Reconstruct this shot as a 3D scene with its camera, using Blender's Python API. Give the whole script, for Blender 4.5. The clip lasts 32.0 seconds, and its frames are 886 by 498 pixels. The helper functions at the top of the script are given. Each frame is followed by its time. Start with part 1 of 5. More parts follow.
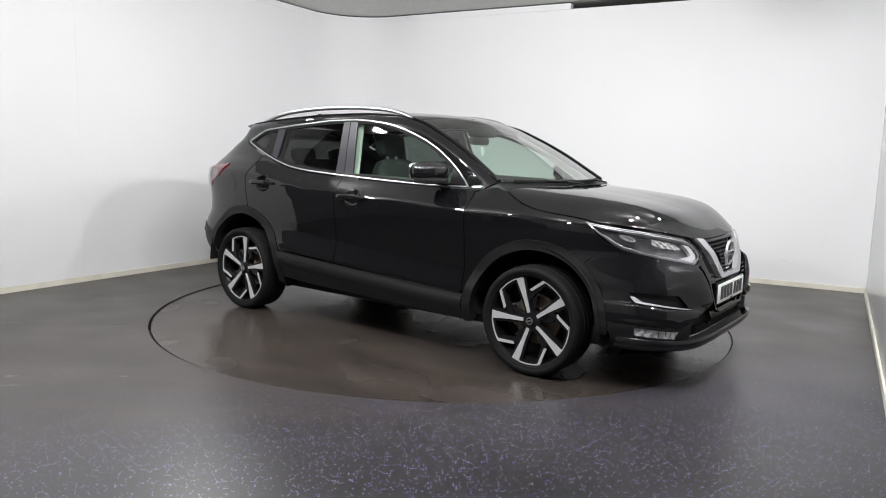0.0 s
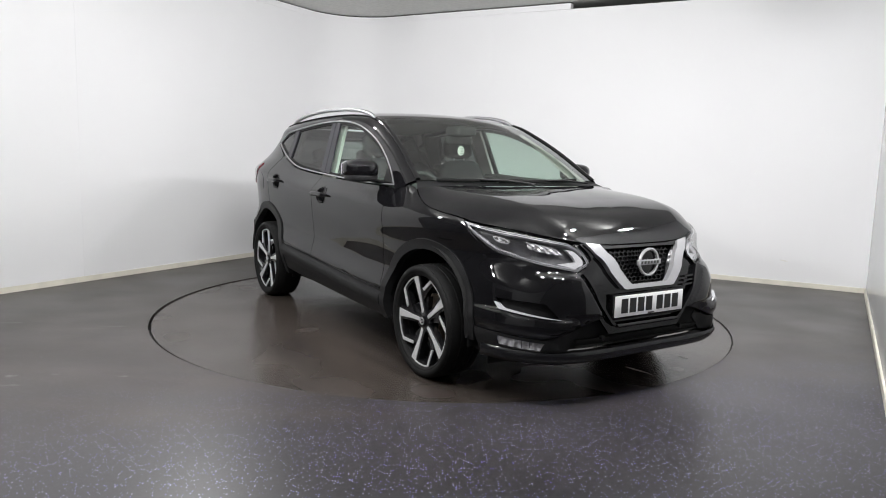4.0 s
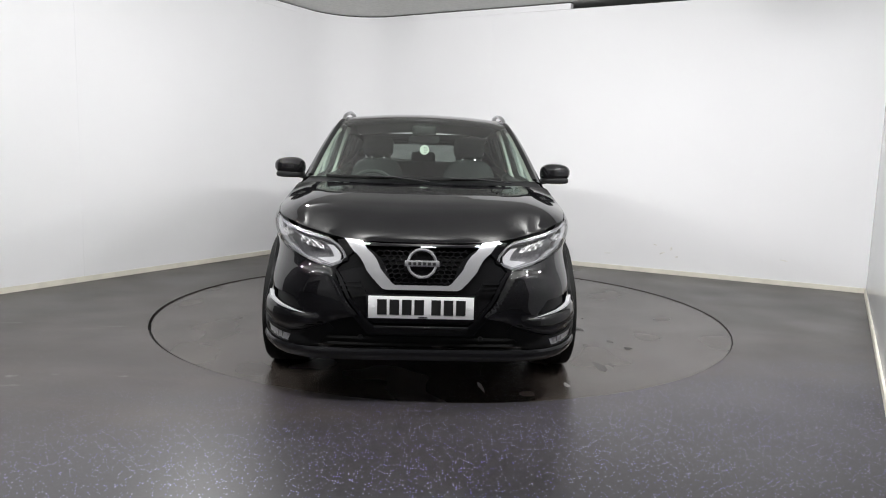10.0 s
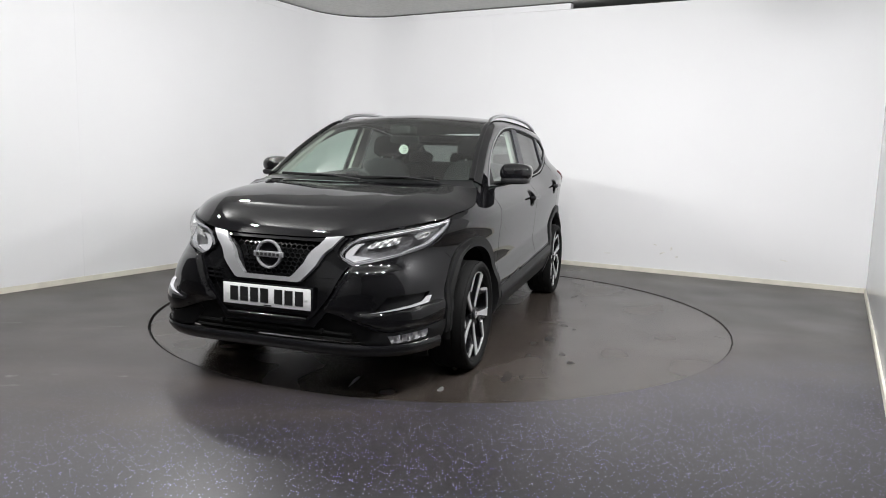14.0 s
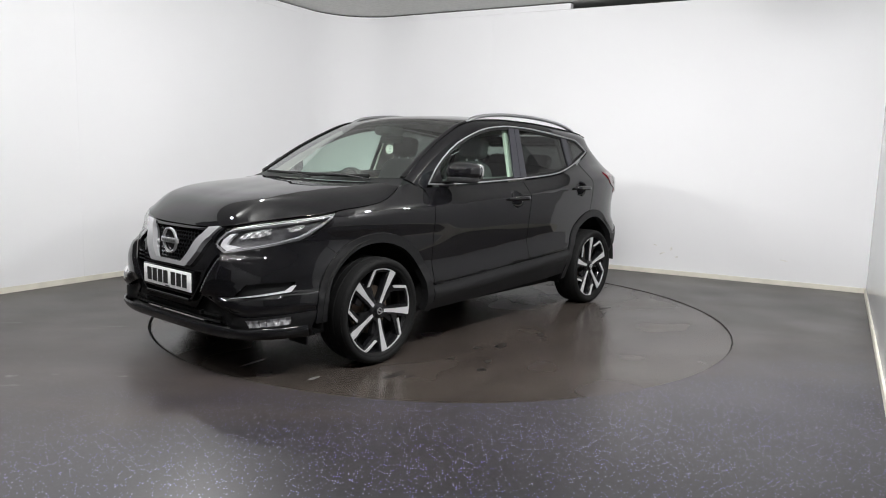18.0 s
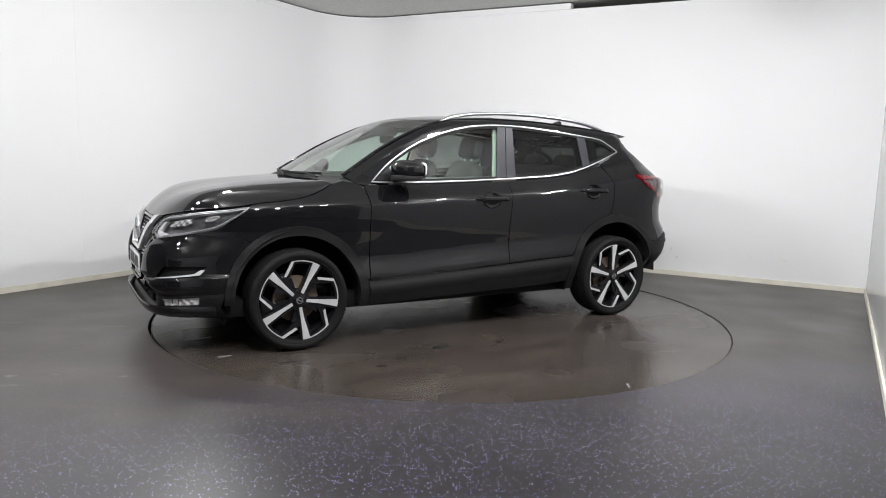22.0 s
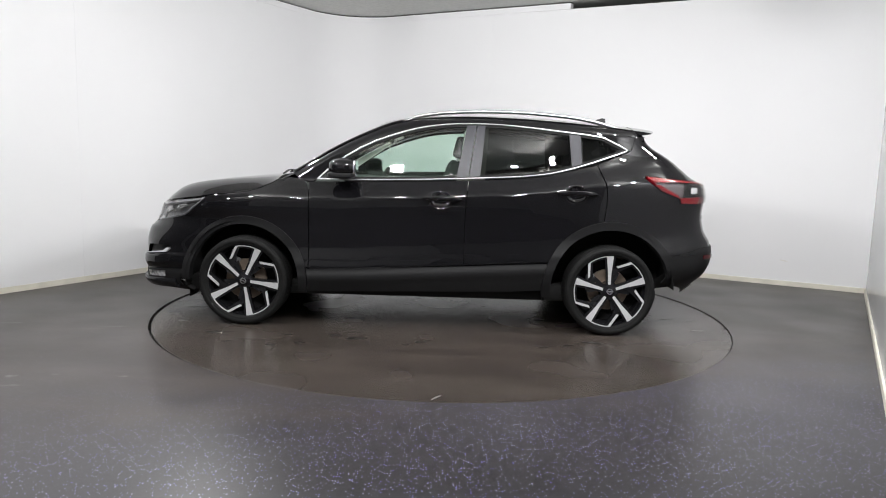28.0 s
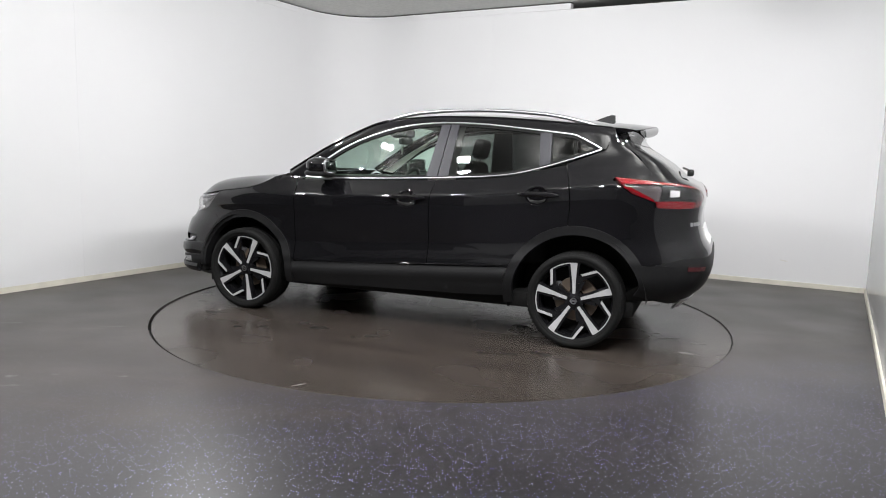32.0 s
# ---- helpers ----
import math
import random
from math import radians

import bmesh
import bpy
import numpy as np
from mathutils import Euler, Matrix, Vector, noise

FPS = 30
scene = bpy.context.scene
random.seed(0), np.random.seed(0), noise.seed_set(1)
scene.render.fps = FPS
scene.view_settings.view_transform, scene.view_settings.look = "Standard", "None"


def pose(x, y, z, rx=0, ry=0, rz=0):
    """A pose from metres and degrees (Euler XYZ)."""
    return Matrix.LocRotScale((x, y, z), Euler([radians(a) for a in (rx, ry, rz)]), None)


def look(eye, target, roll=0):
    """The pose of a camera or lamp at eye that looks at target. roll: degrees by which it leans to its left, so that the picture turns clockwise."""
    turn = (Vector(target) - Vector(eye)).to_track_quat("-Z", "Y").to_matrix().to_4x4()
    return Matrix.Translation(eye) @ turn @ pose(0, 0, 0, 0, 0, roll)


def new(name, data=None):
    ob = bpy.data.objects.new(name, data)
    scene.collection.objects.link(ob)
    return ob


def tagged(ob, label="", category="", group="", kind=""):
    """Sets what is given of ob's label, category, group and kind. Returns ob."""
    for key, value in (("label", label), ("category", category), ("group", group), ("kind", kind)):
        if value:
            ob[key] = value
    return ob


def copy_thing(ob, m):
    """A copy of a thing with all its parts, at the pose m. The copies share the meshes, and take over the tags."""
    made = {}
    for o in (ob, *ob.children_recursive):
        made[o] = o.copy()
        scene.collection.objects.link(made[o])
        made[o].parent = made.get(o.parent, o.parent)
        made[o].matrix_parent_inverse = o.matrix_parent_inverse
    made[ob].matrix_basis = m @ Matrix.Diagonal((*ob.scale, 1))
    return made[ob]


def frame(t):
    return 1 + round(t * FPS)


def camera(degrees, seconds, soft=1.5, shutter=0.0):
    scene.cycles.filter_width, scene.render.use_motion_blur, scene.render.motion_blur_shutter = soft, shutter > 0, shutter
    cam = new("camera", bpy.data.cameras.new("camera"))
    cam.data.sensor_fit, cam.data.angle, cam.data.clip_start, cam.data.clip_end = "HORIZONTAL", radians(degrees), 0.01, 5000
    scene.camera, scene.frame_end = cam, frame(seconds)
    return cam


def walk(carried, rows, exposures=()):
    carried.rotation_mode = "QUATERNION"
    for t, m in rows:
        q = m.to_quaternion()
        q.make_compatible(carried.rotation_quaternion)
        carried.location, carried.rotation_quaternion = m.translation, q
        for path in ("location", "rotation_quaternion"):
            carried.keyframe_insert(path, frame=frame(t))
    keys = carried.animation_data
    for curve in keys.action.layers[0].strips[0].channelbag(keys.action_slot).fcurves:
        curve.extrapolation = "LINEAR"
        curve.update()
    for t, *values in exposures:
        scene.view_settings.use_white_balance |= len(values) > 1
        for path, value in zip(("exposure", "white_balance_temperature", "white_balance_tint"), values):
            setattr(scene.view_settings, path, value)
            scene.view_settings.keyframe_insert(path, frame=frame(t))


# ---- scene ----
from mathutils.geometry import delaunay_2d_cdt

# camera: stands still beside the side wall, tilted a little down
cam = camera(64.27, 32.0, soft=1.0)
EYE = (0.0, -5.713, 1.258)
AIM = look(EYE, (-0.0036, -0.756, 0.6055), 1.56)
walk(cam, [(0.0, AIM), (32.0, AIM)])

# heading of the turntable in degrees, time by time
TURN = [(0.0, -36.95), (1.5, -44.6), (3.0, -52.05), (5.0, -62.15), (7.0, -72.55), (9.0, -82.88), (11.0, -93.22), (13.0, -103.56),
        (15.0, -113.9), (17.0, -124.32), (19.0, -134.78), (21.0, -145.2), (23.0, -155.6), (25.0, -165.68), (27.0, -175.72),
        (29.0, -185.8), (31.0, -196.15), (32.0, -201.33)]
CAR_X, CAR_Y = 0.110, -0.181      # the car's middle, off the axis of the turntable

# light: a dim surround outside the closed room, and ceiling panels
world = bpy.data.worlds.new("surround")
scene.world = world
world.use_nodes = True
world.node_tree.nodes["Background"].inputs[0].default_value = (0.5, 0.5, 0.5, 1)
world.node_tree.nodes["Background"].inputs[1].default_value = 0.05
scene.view_settings.exposure = 0.0
PANEL_WATTS = 28.0
PANEL_Z = 3.02


# ---- materials ----
def material(name, colour, rough=0.5, metal=0.0, spec=0.5, coat=0.0, coat_rough=0.03, grain=0.0, grain_scale=40.0, stain=0.0, stain_scale=3.0,
             bump=0.0, bump_scale=200.0, rough_var=0.0, transmission=0.0, ior=1.45, emit=None, emit_strength=0.0):
    m = bpy.data.materials.new(name)
    m.use_nodes = True
    nt = m.node_tree
    b = nt.nodes["Principled BSDF"]
    b.inputs["Base Color"].default_value = (*colour, 1)
    b.inputs["Roughness"].default_value = rough
    b.inputs["Metallic"].default_value = metal
    b.inputs["Specular IOR Level"].default_value = spec
    b.inputs["Coat Weight"].default_value = coat
    b.inputs["Coat Roughness"].default_value = coat_rough
    b.inputs["Transmission Weight"].default_value = transmission
    b.inputs["IOR"].default_value = ior
    if emit:
        b.inputs["Emission Color"].default_value = (*emit, 1)
        b.inputs["Emission Strength"].default_value = emit_strength
    co = nt.nodes.new("ShaderNodeTexCoord")

    def noise_tex(scale, detail=4.0):
        n = nt.nodes.new("ShaderNodeTexNoise")
        n.inputs["Scale"].default_value = scale
        n.inputs["Detail"].default_value = detail
        nt.links.new(co.outputs["Object"], n.inputs["Vector"])
        return n

    def ramp(src, lo, hi):
        r = nt.nodes.new("ShaderNodeMapRange")
        r.inputs["From Min"].default_value, r.inputs["From Max"].default_value = 0.2, 0.8
        r.inputs["To Min"].default_value, r.inputs["To Max"].default_value = lo, hi
        nt.links.new(src, r.inputs["Value"])
        return r.outputs[0]

    last = None
    for amount, scale in ((grain, grain_scale), (stain, stain_scale)):
        if amount:
            mul = nt.nodes.new("ShaderNodeMix")
            mul.data_type, mul.blend_type = "RGBA", "MULTIPLY"
            mul.inputs["Factor"].default_value = 1.0
            if last:
                nt.links.new(last, mul.inputs[6])
            else:
                mul.inputs[6].default_value = (*colour, 1)
            nt.links.new(ramp(noise_tex(scale).outputs["Fac"], 1 - amount, 1 + amount), mul.inputs[7])
            last = mul.outputs[2]
    if last:
        nt.links.new(last, b.inputs["Base Color"])
    if rough_var:
        nt.links.new(ramp(noise_tex(stain_scale * 1.7).outputs["Fac"], max(0.02, rough - rough_var), rough + rough_var), b.inputs["Roughness"])
    if bump:
        bp = nt.nodes.new("ShaderNodeBump")
        bp.inputs["Strength"].default_value = bump
        bp.inputs["Distance"].default_value = 0.002
        nt.links.new(noise_tex(bump_scale).outputs["Fac"], bp.inputs["Height"])
        nt.links.new(bp.outputs[0], b.inputs["Normal"])
    return m


def glass(name, tint, rough=0.0, clear=0.85, ior=1.45, power=4.5):
    """Thin pane: clear tinted film with a sharp reflection."""
    m = bpy.data.materials.new(name)
    m.use_nodes = True
    nt = m.node_tree
    nt.nodes.remove(nt.nodes["Principled BSDF"])
    t = nt.nodes.new("ShaderNodeBsdfTransparent")
    t.inputs[0].default_value = (*[c * clear for c in tint], 1)
    g = nt.nodes.new("ShaderNodeBsdfGlossy")
    g.inputs["Roughness"].default_value = rough
    lw = nt.nodes.new("ShaderNodeLayerWeight")
    pw = nt.nodes.new("ShaderNodeMath")
    pw.operation = "POWER"
    pw.inputs[1].default_value = power
    nt.links.new(lw.outputs["Facing"], pw.inputs[0])
    f = nt.nodes.new("ShaderNodeMath")
    f.operation = "MULTIPLY_ADD"
    f0 = ((ior - 1) / (ior + 1)) ** 2 * 1.5
    f.inputs[1].default_value, f.inputs[2].default_value = 1 - f0, f0
    nt.links.new(pw.outputs[0], f.inputs[0])
    mix = nt.nodes.new("ShaderNodeMixShader")
    nt.links.new(f.outputs[0], mix.inputs[0])
    nt.links.new(t.outputs[0], mix.inputs[1])
    nt.links.new(g.outputs[0], mix.inputs[2])
    nt.links.new(mix.outputs[0], nt.nodes["Material Output"].inputs[0])
    return m


def vinyl(name, base, speck=True):
    """Dark safety vinyl: mottled grey with fine pale and bluish flecks, scuffs and a soft sheen."""
    m = material(name, base, rough=0.42, spec=0.42, stain=0.16 if speck else 0.34, stain_scale=0.8 if speck else 2.3, grain=0.16, grain_scale=40 if speck else 14, bump=0.12, bump_scale=350)
    nt = m.node_tree
    b = nt.nodes["Principled BSDF"]
    co = next(n for n in nt.nodes if n.type == "TEX_COORD")
    base_link = b.inputs["Base Color"].links[0].from_socket
    v = nt.nodes.new("ShaderNodeTexVoronoi")
    v.inputs["Scale"].default_value = 92
    nt.links.new(co.outputs["Object"], v.inputs["Vector"])
    less = nt.nodes.new("ShaderNodeMath")
    less.operation = "LESS_THAN"
    less.inputs[1].default_value = 0.25
    nt.links.new(v.outputs["Distance"], less.inputs[0])
    sep = nt.nodes.new("ShaderNodeSeparateColor")
    nt.links.new(v.outputs["Color"], sep.inputs[0])
    some = nt.nodes.new("ShaderNodeMath")
    some.operation = "GREATER_THAN"
    some.inputs[1].default_value = 0.62 if speck else 0.94
    nt.links.new(sep.outputs[0], some.inputs[0])
    both = nt.nodes.new("ShaderNodeMath")
    both.operation = "MULTIPLY"
    nt.links.new(less.outputs[0], both.inputs[0])
    nt.links.new(some.outputs[0], both.inputs[1])
    cr = nt.nodes.new("ShaderNodeValToRGB")
    cr.color_ramp.elements[0].color = (0.15, 0.12, 0.52, 1)
    cr.color_ramp.elements[1].color = (0.52, 0.50, 0.68, 1)
    nt.links.new(sep.outputs[1], cr.inputs[0])
    mix = nt.nodes.new("ShaderNodeMix")
    mix.data_type = "RGBA"
    nt.links.new(both.outputs[0], mix.inputs["Factor"])
    nt.links.new(base_link, mix.inputs[6])
    nt.links.new(cr.outputs[0], mix.inputs[7])
    nt.links.new(mix.outputs[2], b.inputs["Base Color"])
    n = nt.nodes.new("ShaderNodeTexNoise")
    n.inputs["Scale"].default_value = 1.6
    n.inputs["Detail"].default_value = 1.5
    nt.links.new(co.outputs["Object"], n.inputs["Vector"])
    r = nt.nodes.new("ShaderNodeMapRange")
    r.inputs["From Min"].default_value, r.inputs["From Max"].default_value = 0.15, 0.85
    r.inputs["To Min"].default_value, r.inputs["To Max"].default_value = (0.25, 0.42) if speck else (0.17, 0.33)
    nt.links.new(n.outputs["Fac"], r.inputs["Value"])
    nt.links.new(r.outputs[0], b.inputs["Roughness"])
    # brown dust trodden in: cloudy, with long drag marks, thinning out towards the clean end of the room
    stretch = nt.nodes.new("ShaderNodeMapping")
    stretch.inputs["Scale"].default_value = (0.7, 2.6, 1.0)
    nt.links.new(co.outputs["Object"], stretch.inputs["Vector"])
    cloud = nt.nodes.new("ShaderNodeTexNoise")
    cloud.inputs["Scale"].default_value = 1.3
    cloud.inputs["Detail"].default_value = 8.0
    cloud.inputs["Roughness"].default_value = 0.62
    nt.links.new(stretch.outputs[0], cloud.inputs["Vector"])
    xyz = nt.nodes.new("ShaderNodeSeparateXYZ")
    nt.links.new(co.outputs["Object"], xyz.inputs[0])
    way = nt.nodes.new("ShaderNodeMath")
    way.operation = "MULTIPLY_ADD"
    way.inputs[1].default_value = 1.5
    nt.links.new(cloud.outputs["Fac"], way.inputs[0])
    if speck:
        lean_ = nt.nodes.new("ShaderNodeMath")
        lean_.operation = "MULTIPLY_ADD"
        lean_.inputs[1].default_value = -0.28
        nt.links.new(xyz.outputs[0], lean_.inputs[0])
        nt.links.new(xyz.outputs[1], lean_.inputs[2])
        nt.links.new(lean_.outputs[0], way.inputs[2])
    else:
        way.inputs[2].default_value = -1.75
    dust = nt.nodes.new("ShaderNodeMapRange")
    dust.interpolation_type = "SMOOTHSTEP"
    dust.inputs["From Min"].default_value, dust.inputs["From Max"].default_value = -2.0, -0.85
    dust.inputs["To Min"].default_value, dust.inputs["To Max"].default_value = 0.0, 0.82
    nt.links.new(way.outputs[0], dust.inputs["Value"])
    tone = nt.nodes.new("ShaderNodeMix")
    tone.data_type = "RGBA"
    tone.inputs[6].default_value = (0.025, 0.020, 0.017, 1)
    tone.inputs[7].default_value = (0.056, 0.046, 0.039, 1)
    patchy = nt.nodes.new("ShaderNodeMapRange")
    patchy.inputs["From Min"].default_value, patchy.inputs["From Max"].default_value = 0.32, 0.68
    nt.links.new(cloud.outputs["Fac"], patchy.inputs["Value"])
    nt.links.new(patchy.outputs[0], tone.inputs["Factor"])
    film_ = nt.nodes.new("ShaderNodeMix")
    film_.data_type = "RGBA"
    nt.links.new(dust.outputs[0], film_.inputs["Factor"])
    nt.links.new(mix.outputs[2], film_.inputs[6])
    nt.links.new(tone.outputs[2], film_.inputs[7])
    nt.links.new(film_.outputs[2], b.inputs["Base Color"])
    return m


WALL_PAINT = material("wall_paint", (0.82, 0.82, 0.83), rough=0.55, stain=0.02, stain_scale=0.7, bump=0.05, bump_scale=60)
GREY_WALL = material("grey_wall_paint", (0.10, 0.10, 0.103), rough=0.6, stain=0.06, stain_scale=0.8, bump=0.05, bump_scale=60)
REAR_WALL = material("mid_grey_wall_paint", (0.36, 0.36, 0.365), rough=0.6, stain=0.06, stain_scale=0.8, bump=0.05, bump_scale=60)
SIDE_WALL = material("glossy_pale_panel", (0.52, 0.52, 0.53), rough=0.2, spec=0.6, stain=0.05, stain_scale=0.8)
SKIRTING = material("skirting_paint", (0.74, 0.71, 0.62), rough=0.5, stain=0.12, stain_scale=6)
CEILING = material("ceiling_board", (0.68, 0.68, 0.66), rough=0.9, grain=0.1, grain_scale=25)
DARK_GAP = material("dark_gap", (0.02, 0.02, 0.02), rough=0.8)
FLOOR = vinyl("floor_vinyl", (0.038, 0.036, 0.039))
TABLE_VINYL = vinyl("turntable_vinyl", (0.037, 0.031, 0.028), False)
LAMP_FACE = material("lamp_face", (0.9, 0.9, 0.9), emit=(1, 1, 1), emit_strength=6.0)
LAMP_METAL = material("lamp_metal", (0.7, 0.7, 0.7), rough=0.4)
PAINT = material("black_paint", (0.0045, 0.0044, 0.0051), rough=0.5, spec=0.0, coat=1.0, coat_rough=0.022)
PAINT.node_tree.nodes["Principled BSDF"].inputs["Coat IOR"].default_value = 1.48
CLADDING = material("satin_black_plastic", (0.010, 0.010, 0.0105), rough=0.46, spec=0.2, grain=0.2, grain_scale=120, bump=0.05, bump_scale=900)
LIP_SATIN = material("satin_black_lip", (0.008, 0.008, 0.009), rough=0.14, spec=0.5, grain=0.15, grain_scale=120)
GLOSS_BLACK = material("gloss_black", (0.0055, 0.0055, 0.006), rough=0.08, spec=0.5)
UNDER = material("underbody", (0.014, 0.014, 0.014), rough=0.85, spec=0.2)
CHROME = material("chrome", (0.34, 0.34, 0.352), rough=0.3, metal=0.65)
BRIGHT_TRIM = material("bright_silver_trim", (0.55, 0.55, 0.565), rough=0.2, metal=0.65, spec=0.6)
GUIDE_GREY = material("grey_light_guide", (0.30, 0.30, 0.32), rough=0.25, spec=0.6, coat=0.3)
FOG_MIRROR = material("fog_lamp_mirror", (0.70, 0.70, 0.72), rough=0.25, metal=0.2, spec=0.6)
SATIN_METAL = material("satin_aluminium", (0.58, 0.58, 0.60), rough=0.28, metal=1.0)
PILLAR = material("pillar_film", (0.026, 0.026, 0.031), rough=0.33, spec=0.22)
RUBBER = material("rubber", (0.009, 0.009, 0.009), rough=0.65, spec=0.12, grain=0.2, grain_scale=90)
ALLOY = material("machined_alloy", (0.62, 0.62, 0.63), rough=0.34, metal=0.45, grain=0.06, grain_scale=200)
ALLOY_BLACK = material("black_alloy", (0.008, 0.008, 0.009), rough=0.15, spec=0.5)
BRAKE = material("brake_disc", (0.24, 0.19, 0.15), rough=0.5, metal=0.6, stain=0.3, stain_scale=15)
SCREEN_GLASS = glass("windscreen_glass", (0.82, 0.93, 0.87), clear=0.93, ior=1.75, power=3.0)
DOOR_GLASS = glass("door_glass", (0.80, 0.94, 0.86), clear=0.96)
PRIVACY_GLASS = glass("privacy_glass", (0.24, 0.26, 0.25), clear=0.6, ior=1.37)
REAR_GLASS = glass("rear_window_glass", (0.36, 0.38, 0.37), clear=0.75)
LAMP_GLASS = glass("lamp_glass", (0.97, 0.97, 0.97), clear=1.0, ior=1.4)
RED_LAMP = material("red_lamp", (0.15, 0.002, 0.006), rough=0.12, spec=0.5, coat=0.6)
TRIM_DARK = material("cabin_dark", (0.040, 0.041, 0.040), rough=0.7, grain=0.2, grain_scale=60)
CLOTH = material("seat_cloth", (0.018, 0.018, 0.019), rough=0.85, grain=0.3, grain_scale=150)
LINING = material("pale_lining", (0.55, 0.54, 0.50), rough=0.9, grain=0.05, grain_scale=80)
PLATE_WHITE = material("plate_white", (0.82, 0.82, 0.82), rough=0.35)
PLATE_BLACK = material("plate_black", (0.012, 0.012, 0.012), rough=0.4)
DRL_WHITE = material("lamp_white", (0.46, 0.46, 0.48), rough=0.25, spec=0.6, coat=0.3)
RED_DIM = material("dull_red_reflector", (0.055, 0.006, 0.008), rough=0.2)
LAMP_DARK = material("lamp_dark", (0.17, 0.17, 0.178), rough=0.32, metal=0.5, grain=0.3, grain_scale=25)
ROOF_CLOTH = material("roof_lining_cloth", (0.13, 0.13, 0.125), rough=0.95, grain=0.1, grain_scale=90)
BOX_DARK = material("dark_mirror_shell", (0.012, 0.012, 0.012), rough=0.6)
SCUFF_PALE = material("pale_scuff", (0.15, 0.146, 0.142), rough=0.5, grain=0.4, grain_scale=30)
WALL_SCUFF = material("wall_scuff", (0.75, 0.735, 0.70), rough=0.6, grain=0.2, grain_scale=40)
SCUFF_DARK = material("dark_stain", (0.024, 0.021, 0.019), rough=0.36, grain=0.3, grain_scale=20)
RIM_WORN = material("worn_metal_edge", (0.058, 0.054, 0.05), rough=0.5, stain=0.5, stain_scale=1.5)
MIRROR_GLASS = material("mirror_glass", (0.85, 0.86, 0.88), rough=0.02, metal=1.0)
PALE_DISC = material("pale_paper", (0.72, 0.74, 0.66), rough=0.7)
GREY_PRINT = material("grey_print", (0.2, 0.22, 0.2), rough=0.7)
SKID = material("silver_skid_plate", (0.45, 0.45, 0.46), rough=0.35, metal=0.7)
RED_DARK = material("smoked_lamp", (0.075, 0.065, 0.068), rough=0.15, spec=0.6, coat=1.0)
SATIN_BRIGHT = material("bright_reflector", (0.75, 0.75, 0.76), rough=0.22, metal=0.6)


# ---- mesh helpers ----
def obj_from(name, verts, faces, mat, parent=None, label="", smooth=False):
    me = bpy.data.meshes.new(name)
    me.from_pydata([tuple(v) for v in verts], [], faces)
    me.materials.append(mat)
    if smooth:
        me.polygons.foreach_set("use_smooth", [True] * len(me.polygons))
    ob = new(name, me)
    if parent:
        ob.parent = parent
    if label:
        tagged(ob, label)
    return ob


def part(name, bm, mat, parent=None, label="", smooth=True, angle=40):
    bmesh.ops.recalc_face_normals(bm, faces=bm.faces)
    me = bpy.data.meshes.new(name)
    bm.to_mesh(me)
    bm.free()
    me.materials.append(mat)
    if smooth:
        me.polygons.foreach_set("use_smooth", [True] * len(me.polygons))
        me.set_sharp_from_angle(angle=radians(angle))
    ob = new(name, me)
    if parent:
        ob.parent = parent
    if label:
        tagged(ob, label)
    return ob


def box(bm, cx, cy, cz, sx, sy, sz, bevel=0.0, m=None, seg=2):
    made = bmesh.ops.create_cube(bm, size=1.0, matrix=Matrix.Translation((cx, cy, cz)) @ Matrix.Diagonal((sx, sy, sz, 1)))
    vs = made["verts"]
    if bevel:
        es = list({e for v in vs for e in v.link_edges})
        r = bmesh.ops.bevel(bm, geom=es, offset=bevel, segments=seg, affect="EDGES", profile=0.5)
        vs = list({v for f in r["faces"] for v in f.verts} | {v for v in vs if v.is_valid})
    if m is not None:
        bmesh.ops.transform(bm, matrix=m, verts=vs)
    return vs


def extrude_poly(bm, pts, z0, z1):
    """A prism over a plan polygon (anticlockwise)."""
    lo = [bm.verts.new((x, y, z0)) for x, y in pts]
    hi = [bm.verts.new((x, y, z1)) for x, y in pts]
    n = len(pts)
    for i in range(n):
        bm.faces.new((lo[i], lo[(i + 1) % n], hi[(i + 1) % n], hi[i]))
    bm.faces.new(hi)
    bm.faces.new(lo[::-1])


def sweep(bm, path, section, up=Vector((0, 0, 1))):
    """A bar: a closed section (side, up) carried along a path."""
    path = [Vector(p) for p in path]
    rows = []
    for i, p in enumerate(path):
        t = (path[min(i + 1, len(path) - 1)] - path[max(i - 1, 0)]).normalized()
        sd = t.cross(up).normalized()
        u = sd.cross(t)
        k = section(i / (len(path) - 1)) if callable(section) else section
        rows.append([bm.verts.new(p + sd * a + u * b) for a, b in k])
    n = len(rows[0])
    for a, b in zip(rows, rows[1:]):
        for i in range(n):
            bm.faces.new((a[i], a[(i + 1) % n], b[(i + 1) % n], b[i]))
    bm.faces.new(rows[0])
    bm.faces.new(rows[-1][::-1])


def oval(a, b, n=12):
    return [(a * math.cos(2 * math.pi * i / n), b * math.sin(2 * math.pi * i / n)) for i in range(n)]


